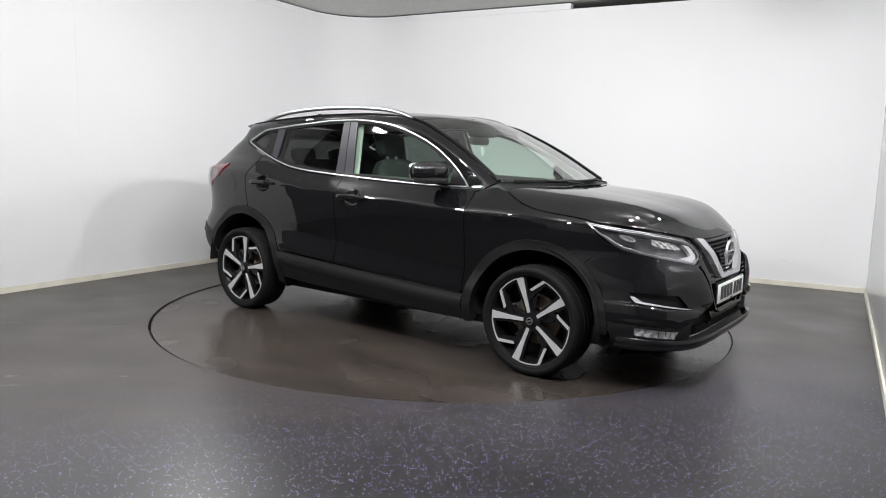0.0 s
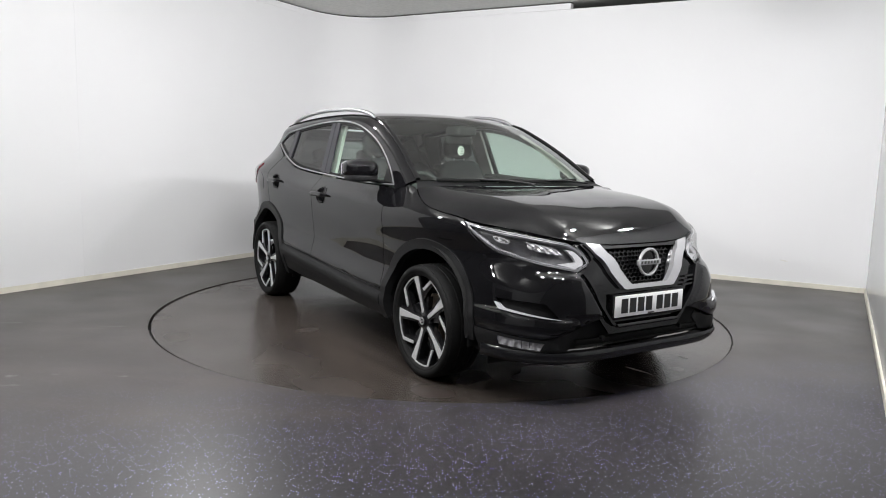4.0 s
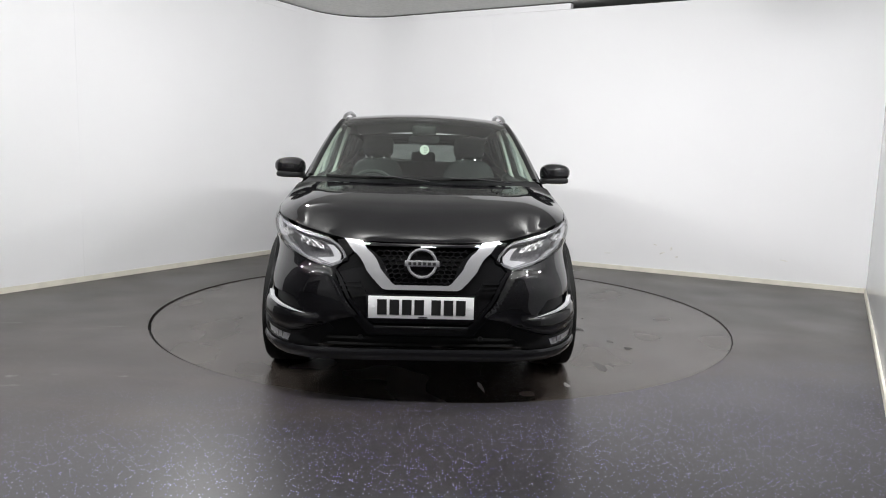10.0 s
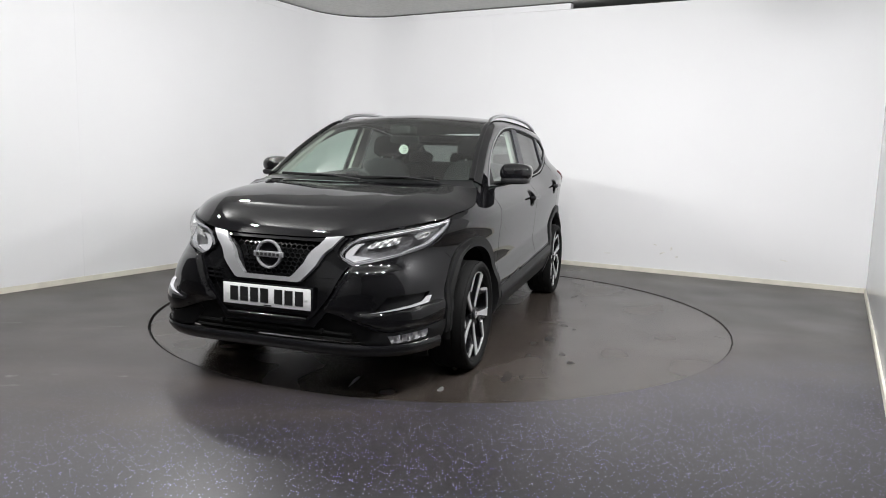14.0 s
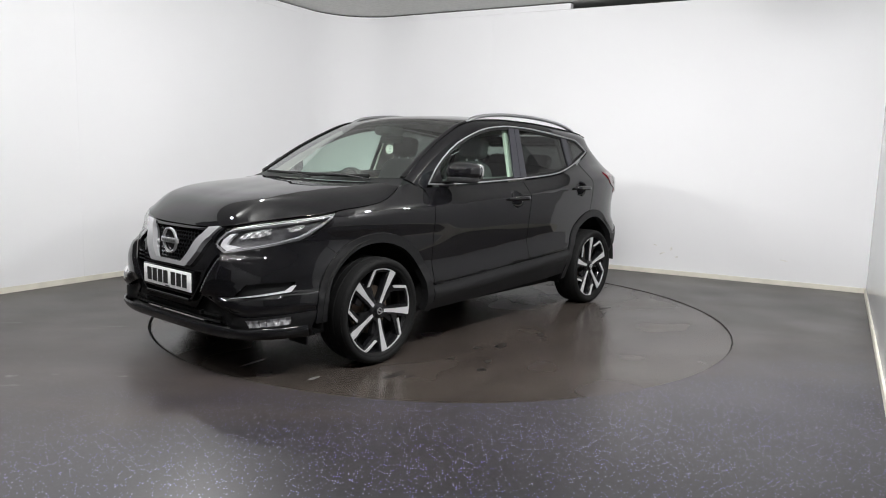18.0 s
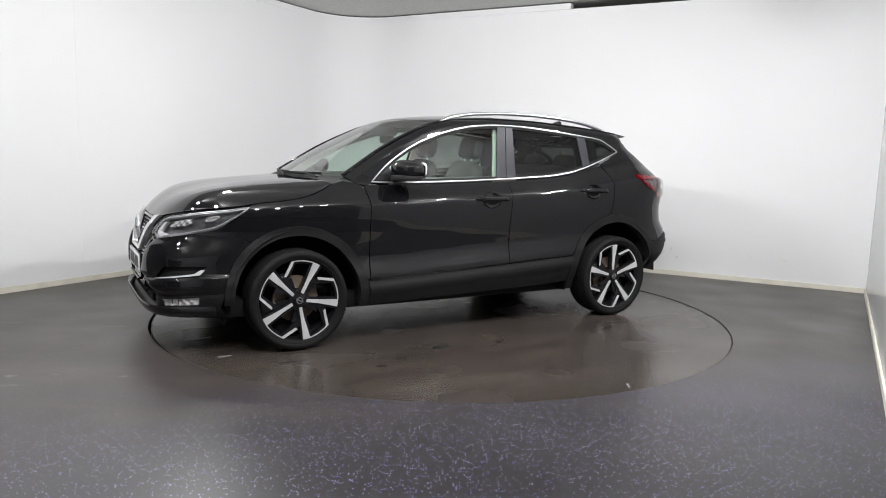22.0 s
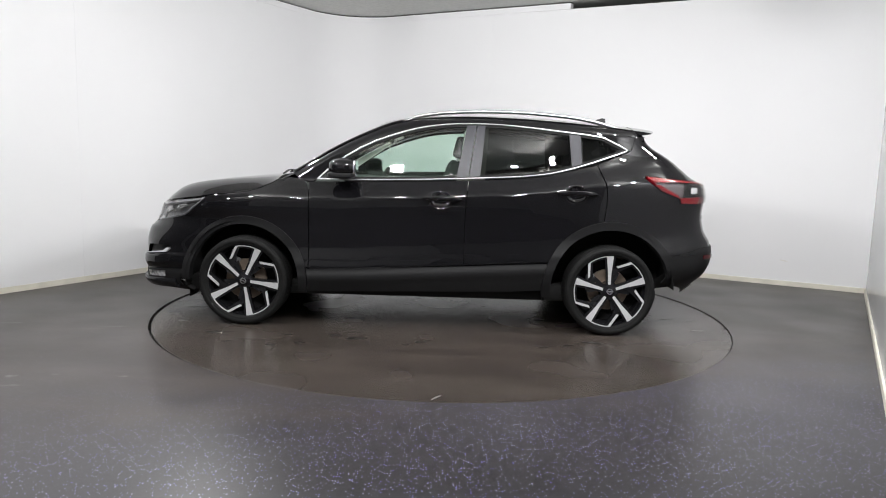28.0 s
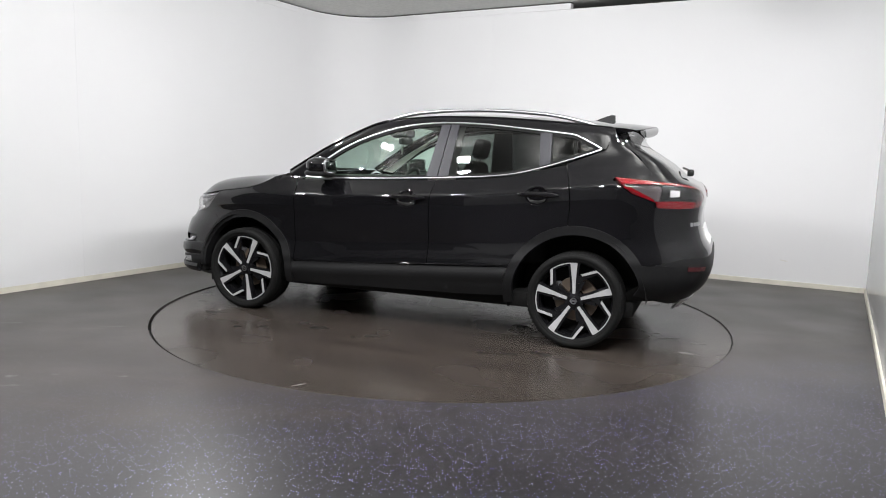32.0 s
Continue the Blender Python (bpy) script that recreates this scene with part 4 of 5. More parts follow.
# nose
FB = [(q_at(0.40, x=1.779), 0.395), (q_at(0.53, x=1.743), 0.53), (q_at(0.63, x=1.679), 0.63), (q_at(0.69, x=1.617), 0.69), (q_at(0.73, x=1.665), 0.73),
      (q_at(0.797, x=1.757), 0.797), (q_at(0.78, y=0.74), 0.768), (q_at(0.74, y=0.6), 0.727), (q_at(0.70, y=0.455), 0.697), (q_at(0.735, y=0.37), 0.735), (q_at(0.82, y=0.40), 0.833), (q_at(0.815, y=0.2), 0.819)]
FB = FB + [(-q, z) for q, z in FB[::-1]]
FB_LOW = qz([("y", 0.32, 0.806), ("y", 0.39, 0.74), ("y", 0.435, 0.685), ("y", 0.40, 0.61), ("y", 0.31, 0.468), ("y", 0.39, 0.452), ("y", 0.58, 0.386), ("y", 0.66, 0.370), ("y", 0.79, 0.386)])
FB = FB + [(-q, z) for q, z in FB_LOW[::-1]] + FB_LOW
POCKET = qz([("y", 0.785, 0.556), ("y", 0.70, 0.553), ("y", 0.64, 0.545), ("y", 0.585, 0.478), ("y", 0.775, 0.510)])


def bumper_form(u, w):
    """How far the bumper stands out: a rolled flange beside the mask, a blade under the strip, a brow over the pocket."""
    y = np.abs(front(u, w)[..., 1])
    d = y - np.interp(w, [0.40, 0.46, 0.61, 0.685, 0.74, 0.806], [0.265, 0.305, 0.40, 0.435, 0.39, 0.33])
    flange = 0.022 * ease(d / 0.035) * (1 - ease((d - 0.05) / 0.24)) * ease((w - 0.44) / 0.05) * (1 - ease((w - 0.655) / 0.05))
    top = np.interp(y, [0.40, 0.56, 0.67, 0.79], [0.474, 0.470, 0.478, 0.499])
    low = np.interp(y, [0.39, 0.58, 0.66, 0.80], [0.452, 0.386, 0.370, 0.388])
    t = (w - low) / (top - low)
    outer = 1 - ease((y - 0.79) / 0.07)
    blade = 0.022 * ease(t / 0.40) * (1 - ease((t - 0.86) / 0.22)) * ease((y - 0.40) / 0.10) * outer
    brow = 0.004 * np.exp(-((w - 0.600) / 0.045) ** 2) * ease((y - 0.48) / 0.12) * outer
    return flange + blade + brow


fbump = sheet("front_bumper", front, FB, PAINT, car, holes=[POCKET, [(-q, z) for q, z in POCKET]], step=0.017, depth=0.03, bulge=bumper_form)
GR = qz([("y", -0.305, 0.822), ("y", -0.142, 0.624), ("y", 0.142, 0.624), ("y", 0.305, 0.822)])
UGL = qz([("y", -0.42, 0.83), ("y", -0.44, 0.68), ("y", -0.26, 0.378), ("y", 0.26, 0.378), ("y", 0.44, 0.68), ("y", 0.42, 0.83)])
sheet("grille_surround", front, inset(UGL, -0.008), GLOSS_BLACK, car, "gloss black grille surround", holes=[GR], off=-0.014, step=0.035)
# floor pan and inner arches
bm = bmesh.new()
box(bm, 0.05, 0, 0.27, 3.5, 1.46, 0.12, 0.03)
box(bm, -0.1, 0, 0.22, 1.4, 0.5, 0.09, 0.03)
part("underbody", bm, UNDER, car)


LINER = {AX_F: (-8, 196), AX_R: (-3, 182)}


def inner(name, surf, poly, off, sgn=1, mat=UNDER, step=0.06):
    return sheet(name, surf, poly, mat, car, sgn=sgn, off=-off, depth=0, step=step)


for sg in (1, -1):
    core = [(1.0, 0.27), (-0.8, 0.30)] + arc(AX_R, HUB, 0.47, -4, 184, 20) + [(-1.9, 0.33), (-1.9, 1.12), (-1.5, 1.17), (-1.2, 1.15), (-0.5, 1.05), (0.82, 1.03), (1.05, 1.0), (1.6, 0.88), (1.78, 0.80), (1.78, 0.33)] + arc(AX_F, HUB, 0.45, 0, 184, 20)
    inner("inner_body", side, core, 0.045, sg)
    for cx in (AX_F, AX_R):
        bm = bmesh.new()
        n = 24
        rows = []
        for yy in (0.865 * sg, 0.45 * sg):
            rows.append([bm.verts.new((cx + (R_IN[cx] + 0.03) * math.cos(radians(LINER[cx][0] + LINER[cx][1] * i / n)), yy, HUB + (R_IN[cx] + 0.03) * math.sin(radians(LINER[cx][0] + LINER[cx][1] * i / n)))) for i in range(n + 1)])
        for i in range(n):
            bm.faces.new((rows[0][i], rows[0][i + 1], rows[1][i + 1], rows[1][i]))
        bm.faces.new(rows[1])
        part("wheel_arch_liner", bm, UNDER, car)
inner("inner_nose", front, qz([("y", -0.8, 0.30), ("y", 0.8, 0.30), ("y", 0.76, 0.72), ("y", 0.4, 0.80), ("y", -0.4, 0.80), ("y", -0.76, 0.72)]), 0.075)
inner("inner_tail", back, qz([("y", -0.8, 0.30), ("y", 0.8, 0.30), ("y", 0.76, 1.10), ("y", -0.76, 1.10)], True), 0.05)


# ---- wheels ----
def lathe(bm, prof, n=48, m=None):
    """Turn a profile of (radius, y) round the y axis."""
    rings = [[bm.verts.new((r * math.cos(2 * math.pi * i / n), y, r * math.sin(2 * math.pi * i / n))) for i in range(n)] if r > 1e-6 else [bm.verts.new((0, y, 0))] for r, y in prof]
    for a, b in zip(rings, rings[1:]):
        for i in range(n):
            q = [a[i % len(a)], a[(i + 1) % len(a)], b[(i + 1) % len(b)], b[i % len(b)]]
            q = list(dict.fromkeys(q))
            if len(q) > 2:
                bm.faces.new(q)
    if m is not None:
        bmesh.ops.transform(bm, matrix=m, verts=[v for r in rings for v in r])


def rotor(r, a):
    """A place on the wheel's face: a in degrees, clockwise from the top as one looks at it."""
    r *= 1.098
    return (-r * math.sin(radians(a)), r * math.cos(radians(a)))


def plate_on_wheel(bm, pts, depth_of, thick):
    """A flat shape on the wheel's face, following its dish."""
    hi = [bm.verts.new((x, depth_of(math.hypot(x, z)), z)) for x, z in pts]
    lo = [bm.verts.new((x, depth_of(math.hypot(x, z)) - thick, z)) for x, z in pts]
    n = len(pts)
    bm.faces.new(hi)
    bm.faces.new(lo[::-1])
    for i in range(n):
        bm.faces.new((hi[i], lo[i], lo[(i + 1) % n], hi[(i + 1) % n]))


def wheel():
    w = new("wheel")
    w.parent = car
    bm = bmesh.new()
    lathe(bm, [(0.256, -0.010), (0.260, 0.004), (0.266, 0.013), (0.274, 0.019), (0.279, 0.0185), (0.282, 0.022), (0.294, 0.025), (0.308, 0.023), (0.313, 0.017), (0.319, 0.005), (0.3225, -0.010),
               (0.3240, -0.025), (0.3240, -0.040), (0.320, -0.042), (0.320, -0.050), (0.3240, -0.052), (0.3240, -0.085), (0.320, -0.087), (0.320, -0.097), (0.3240, -0.099), (0.3240, -0.132), (0.320, -0.134),
               (0.320, -0.142), (0.3240, -0.144), (0.3235, -0.175), (0.320, -0.19), (0.30, -0.205), (0.256, -0.195)], 72)
    tyre = part("tyre", bm, RUBBER, w, "black low-profile tyre", angle=50)
    bm = bmesh.new()
    for i in range(72):     # shoulder blocks
        a = 2 * math.pi * i / 72
        m = Matrix.Rotation(-a, 4, "Y") @ Matrix.Translation((0.3125, 0.003, 0))
        box(bm, 0, 0, 0, 0.006, 0.022, 0.018, 0, m @ Matrix.Rotation(radians(-28), 4, "Z"))
    tagged(part("tread", bm, RUBBER, tyre, smooth=False), kind="stuff")
    rim = new("rim")
    rim.parent = w
    bm = bmesh.new()
    lathe(bm, [(0.244, -0.19), (0.226, -0.10), (0.233, -0.05), (0.248, -0.022), (0.2565, -0.010), (0.2595, 0.0), (0.2625, 0.002), (0.2625, -0.01)], 72)
    part("barrel", bm, ALLOY_BLACK, rim, "gloss black wheel barrel")
    dish = lambda r: -0.010 + 0.016 * min(1, r / 0.255) ** 2
    for k in range(5):
        a = 72 * k
        bm = bmesh.new()      # the black body of the spoke
        plate_on_wheel(bm, [rotor(0.03, a + 45), rotor(0.05, a + 26), rotor(0.12, a + 11), rotor(0.236, a + 9), rotor(0.237, a), rotor(0.236, a - 9), rotor(0.12, a - 12), rotor(0.05, a - 26), rotor(0.03, a - 45)],
                       lambda r: dish(r) - 0.0045, 0.036)
        plate_on_wheel(bm, [rotor(0.2365, a - 7 - 4 * i) for i in range(9)] + [rotor(0.217, a - 39 + 4 * i) for i in range(9)], lambda r: dish(r) - 0.0052, 0.034)
        plate_on_wheel(bm, [rotor(0.235, a - 40), rotor(0.232, a - 30), rotor(0.150, a - 46), rotor(0.112, a - 58), rotor(0.108, a - 68), rotor(0.150, a - 63)], lambda r: dish(r) - 0.006, 0.034)
        plate_on_wheel(bm, [rotor(0.135, a - 43), rotor(0.125, a - 56), rotor(0.06, a - 62), rotor(0.06, a - 40)], lambda r: dish(r) - 0.014, 0.03)
        part("spoke", bm, ALLOY_BLACK, rim, smooth=False)
        bm = bmesh.new()      # the machined face: blade, thin rim arc and hook
        plate_on_wheel(bm, [rotor(0.045, a + 11), rotor(0.12, a + 5), rotor(0.234, a + 5.4), rotor(0.2348, a + 2), rotor(0.2348, a - 2), rotor(0.234, a - 5.4), rotor(0.12, a - 5.4), rotor(0.045, a - 12)], dish, 0.006)
        plate_on_wheel(bm, [rotor(0.2358, a - 5 - 4 * i) for i in range(9)] + [rotor(0.2298, a - 37 + 4 * i) for i in range(9)], lambda r: dish(r) + 0.0008, 0.006)
        plate_on_wheel(bm, [rotor(0.2354, a - 37.6), rotor(0.2300, a - 34.0), rotor(0.1614, a - 53.1), rotor(0.169, a - 58)], lambda r: dish(r) + 0.0016, 0.006)
        part("spoke_face", bm, ALLOY, rim, "machined silver spoke face", smooth=False)
    bm = bmesh.new()
    lathe(bm, [(0.0, 0.004), (0.024, 0.004), (0.030, 0.001), (0.030, -0.006), (0.062, -0.012), (0.066, -0.04)], 32)
    cap = part("hub_cap", bm, ALLOY_BLACK, w)
    bm = bmesh.new()
    lathe(bm, [(0.015, 0.0045), (0.016, 0.0065), (0.021, 0.0065), (0.022, 0.0045)], 24)
    box(bm, 0, 0.0055, 0, 0.05, 0.003, 0.009)
    part("cap_badge", bm, SATIN_METAL, cap, "silver ring and bar", smooth=False)
    for k in range(5):
        x, z = rotor(0.052, 36 + 72 * k)
        bm = bmesh.new()
        lathe(bm, [(0.0, 0.0), (0.008, 0.0), (0.010, -0.003), (0.010, -0.02)], 6, Matrix.Translation((x, -0.008, z)))
        part("wheel_nut", bm, ALLOY_BLACK, w)
    bm = bmesh.new()
    lathe(bm, [(0.07, -0.065), (0.075, -0.085), (0.148, -0.085), (0.150, -0.088), (0.150, -0.108), (0.145, -0.11)], 48)
    part("brake_disc", bm, BRAKE, w, "rust-tinged steel brake disc")
    bm = bmesh.new()
    lathe(bm, [(0.0, -0.12), (0.245, -0.125)], 40)
    part("brake_shield", bm, UNDER, w)
    bm = bmesh.new()
    box(bm, 0.125, -0.085, 0.05, 0.06, 0.06, 0.13, 0.012)
    part("brake_caliper", bm, LAMP_DARK, w)
    return w


proto = wheel()
for x, y, s, spin in ((AX_F + 0.004, 0.879, 1, 25.5), (AX_F + 0.004, -0.879, -1, -17), (AX_R, 0.879, 1, -2), (AX_R, -0.879, -1, 8)):
    m = pose(x, y, HUB - 0.011, 0, 0, 0 if s > 0 else 180) @ Matrix.Rotation(radians(-spin), 4, "Y")
    if proto:
        proto.matrix_basis, first, proto = m, proto, None
    else:
        copy_thing(first, m)


# ---- nose: grille, badge, lamps, plate ----
# honeycomb
bm = bmesh.new()
cw, ch = 0.038, 0.0215


def strip_on(bm, surf, a, b, w, off):
    """A flat bar from a to b on a surface."""
    d = Vector(b) - Vector(a)
    if d.length < 1e-6:
        return
    n = Vector((-d.y, d.x)).normalized() * w / 2
    uv = np.array([(a[0] + n.x, a[1] + n.y), (b[0] + n.x, b[1] + n.y), (b[0] - n.x, b[1] - n.y), (a[0] - n.x, a[1] - n.y)])
    p = surf(uv[:, 0], uv[:, 1])
    p[:, 0] += off
    q = p.copy()
    q[:, 0] -= 0.012
    hi, lo = [bm.verts.new(v) for v in p], [bm.verts.new(v) for v in q]
    bm.faces.new(hi)
    for i in range(4):
        bm.faces.new((hi[i], hi[(i + 1) % 4], lo[(i + 1) % 4], lo[i]))


GRW = qz([("y", -0.32, 0.832), ("y", -0.155, 0.614), ("y", 0.155, 0.614), ("y", 0.32, 0.832)])
for r in range(-1, 12):
    for c in range(-10, 11):
        x0 = c * cw + (cw / 2 if r % 2 else 0)
        z0 = 0.62 + r * ch
        hexa = [(x0, z0 + ch * 0.667), (x0 + cw / 2, z0 + ch * 0.333), (x0 + cw / 2, z0 - ch * 0.333), (x0, z0 - ch * 0.667)]
        ins = inside(np.array([p[0] for p in hexa]), np.array([p[1] for p in hexa]), GRW)
        for i in range(3):
            if ins[i] and ins[i + 1]:
                strip_on(bm, front, hexa[i], hexa[i + 1], 0.005, -0.022)
grille = part("grille", bm, GLOSS_BLACK, car, "black honeycomb radiator grille", smooth=False)
sheet("grille_backing", front, inset(GRW, -0.01), UNDER, grille, off=-0.05, depth=0, step=0.05)
VEE = [(0.388, 0.832), (0.340, 0.777), (0.273, 0.690), (0.195, 0.606), (0.178, 0.599)]
VEE = VEE + [(-y, z) for y, z in VEE[::-1]] + [(-0.300, 0.822), (-0.270, 0.785), (-0.205, 0.700), (-0.142, 0.628), (-0.130, 0.622), (0.130, 0.622), (0.142, 0.628), (0.205, 0.700), (0.270, 0.785), (0.300, 0.822)]
VEE = qz([("y", y, z) for y, z in VEE])
sheet("grille_trim", front, VEE, BRIGHT_TRIM, car, "broad silver V-shaped grille trim", off=0.016, depth=0.03, step=0.02)
for sg in (1, -1):
    for k in range(3):
        a = qz([("y", 0.275 + 0.014 * k, 0.585 + 0.022 * k), ("y", 0.392 + 0.008 * k, 0.588 + 0.022 * k), ("y", 0.396 + 0.008 * k, 0.598 + 0.022 * k), ("y", 0.278 + 0.014 * k, 0.595 + 0.022 * k)])
        sheet("air_slat", front, a, GLOSS_BLACK, car, sgn=sg, off=0.004, step=0.05)
# badge: a ring crossed by a bar
badge = new("badge")
badge.parent = car
BX = float(A_FRONT(0.732)) + 0.022
bm = bmesh.new()
lathe(bm, [(0.062, 0.0), (0.0625, 0.010), (0.069, 0.013), (0.0755, 0.010), (0.076, 0.0)], 48, Matrix.Translation((BX, 0, 0.732)) @ Matrix.Rotation(radians(-90), 4, "Z"))
part("badge_ring", bm, BRIGHT_TRIM, badge, "silver ring badge")
bm = bmesh.new()
lathe(bm, [(0.0, 0.0), (0.06, -0.004)], 40, Matrix.Translation((BX, 0, 0.732)) @ Matrix.Rotation(radians(-90), 4, "Z"))
part("badge_disc", bm, GLOSS_BLACK, badge)
bm = bmesh.new()
box(bm, BX + 0.006, 0, 0.732, 0.016, 0.172, 0.030, 0.004)
part("badge_bar", bm, BRIGHT_TRIM, badge, "silver bar across the ring")
bm = bmesh.new()
for k in range(6):
    box(bm, BX + 0.0145, (k - 2.5) * 0.024, 0.732, 0.002, 0.014, 0.015)
part("badge_marks", bm, PLATE_BLACK, badge, smooth=False)

# number plate with plain bars
plate = new("number_plate")
plate.parent = car
bm = bmesh.new()
box(bm, 2.196, 0, 0.5155, 0.006, 0.52, 0.111, 0.002)
part("plate_board", bm, PLATE_WHITE, plate, "white front number plate")
xs, w = [], 0.05
cur = -0.2175
for k in range(7):
    xs.append(cur + w / 2)
    cur += w + (0.033 if k == 3 else 0.011)
for x in xs:
    bm = bmesh.new()
    box(bm, 2.2, x, 0.517, 0.002, 0.047, 0.076)
    part("plate_mark", bm, PLATE_BLACK, plate, smooth=False)
bm = bmesh.new()
box(bm, 2.2, 0.01, 0.466, 0.002, 0.045, 0.007)
part("plate_mark", bm, PLATE_BLACK, plate, smooth=False)
for y in (-0.235, 0.235):
    bm = bmesh.new()
    lathe(bm, [(0.0, 0.002), (0.007, 0.001), (0.007, -0.003)], 14, Matrix.Translation((2.2, y, 0.517)) @ Matrix.Rotation(radians(-90), 4, "Z"))
    part("plate_screw", bm, PLATE_WHITE, plate)
bm = bmesh.new()
box(bm, 2.178, 0, 0.512, 0.028, 0.545, 0.135, 0.006)
part("plate_holder", bm, GLOSS_BLACK, car)
# bright lower edge of the mask, intake and lip
EDGE = qz([("y", -0.235, 0.421), ("y", 0.235, 0.421), ("y", 0.225, 0.404), ("y", -0.225, 0.404)])
sheet("intake_trim", front, EDGE, PAINT, car, off=0.012, depth=0.02, step=0.008, bulge=lambda u, w: 0.008 * np.sqrt(np.clip(1 - ((w - 0.4125) / 0.0095) ** 2, 0.001, 1)))
for sg in (1, -1):
    sheet("intake_trim", front, qz([("y", 0.222, 0.404), ("y", 0.262, 0.424), ("y", 0.292, 0.458), ("y", 0.412, 0.650), ("y", 0.440, 0.690), ("y", 0.424, 0.692), ("y", 0.392, 0.648), ("y", 0.275, 0.458), ("y", 0.250, 0.434), ("y", 0.232, 0.421)]), PAINT, car, sgn=sg, off=0.010, depth=0.02, step=0.008)
LOWB = qz([("y", 0.655, 0.366), ("y", 0.575, 0.382), ("y", 0.47, 0.418), ("y", 0.44, 0.39), ("y", 0.52, 0.300), ("x", 1.785, 0.262), ("x", 1.782, 0.392), ("y", 0.79, 0.383)])
HOLE_FOG = qz([("y", 0.800, 0.372), ("y", 0.650, 0.352), ("y", 0.668, 0.312), ("y", 0.795, 0.326)])
for sg in (1, -1):
    low = sheet("bumper_cladding", front, LOWB, CLADDING, car, "satin black plastic lower bumper", sgn=sg, off=0.005, step=0.025, holes=[HOLE_FOG],
                bulge=lambda u, w: -0.05 * (1 - ease((np.abs(front(u, w)[..., 1]) - 0.48) / 0.17)))
    fog = sheet("fog_lamp", front, inset(HOLE_FOG, 0.001), LAMP_GLASS, car, "clear rectangular fog lamp", sgn=sg, off=0.002, step=0.02, depth=0)
    sheet("reflector", front, inset(HOLE_FOG, -0.002), FOG_MIRROR, fog, "bright faceted reflector", sgn=sg, off=-0.006, step=0.016, depth=0, bulge=lambda u, w: 0.006 * np.sin(u * 120) * np.cos(w * 90))
    for k in range(2):
        y0 = 0.705 + 0.026 * k
        sheet("lamp_rib", front, qz([("y", y0, 0.358), ("y", y0 + 0.004, 0.359), ("y", y0 + 0.004, 0.322), ("y", y0, 0.321)]), LAMP_DARK, fog, sgn=sg, off=-0.004, step=0.03)
    STRIP = qz([("y", 0.787, 0.535), ("y", 0.779, 0.534), ("y", 0.769, 0.512), ("y", 0.67, 0.488), ("y", 0.56, 0.467), ("y", 0.67, 0.480), ("y", 0.783, 0.504)])
    sheet("bumper_strip", front, STRIP, DRL_WHITE, car, "bright silver L-shaped bumper strip", sgn=sg, off=0.017, depth=0.02, step=0.012)
    sheet("bumper_pocket", front, inset(POCKET, -0.004), CLADDING, car, sgn=sg, off=-0.024, depth=0, step=0.02)
INT = qz([("y", 0.50, 0.425), ("y", 0.30, 0.475), ("y", -0.30, 0.475), ("y", -0.50, 0.425), ("y", -0.56, 0.290), ("y", 0.56, 0.290)])
sheet("lower_intake", front, inset(INT, -0.01), UNDER, car, "dark lower air intake", off=-0.05, depth=0, step=0.05)
for z0 in (0.315, 0.345):
    sheet("intake_bar", front, qz([("y", -0.47, z0), ("y", 0.47, z0), ("y", 0.47, z0 + 0.010), ("y", -0.47, z0 + 0.010)]), UNDER, car, off=-0.03, step=0.04)
for y in (-0.30, 0.30):
    bm = bmesh.new()
    lathe(bm, [(0.0, 0.004), (0.011, 0.004), (0.012, 0.0), (0.012, -0.02)], 16, Matrix.Translation((2.165, y, 0.352)) @ Matrix.Rotation(radians(-90), 4, "Z"))
    part("parking_sensor", bm, CLADDING, car)
lipq = q_at(0.26, x=1.80)
LIP = [(-lipq, 0.268), (-lipq * 0.6, 0.262), (0, 0.262), (lipq * 0.6, 0.262), (lipq, 0.268), (lipq, 0.318), (lipq * 0.8, 0.314), (lipq * 0.6, 0.308), (0, 0.306), (-lipq * 0.6, 0.308), (-lipq * 0.8, 0.314), (-lipq, 0.318)]
sheet("bumper_lip", front, LIP, LIP_SATIN, car, "satin black lower lip", off=0.008, depth=0.07, step=0.013, bulge=lambda u, w: 0.020 * np.sqrt(np.clip(1 - ((w - 0.272) / 0.044) ** 2, 0.001, 1)))
sheet("bumper_underside", front, [(-lipq, 0.215), (lipq, 0.215), (lipq, 0.27), (-lipq, 0.27)], CLADDING, car, off=-0.012, depth=0.03, step=0.04)

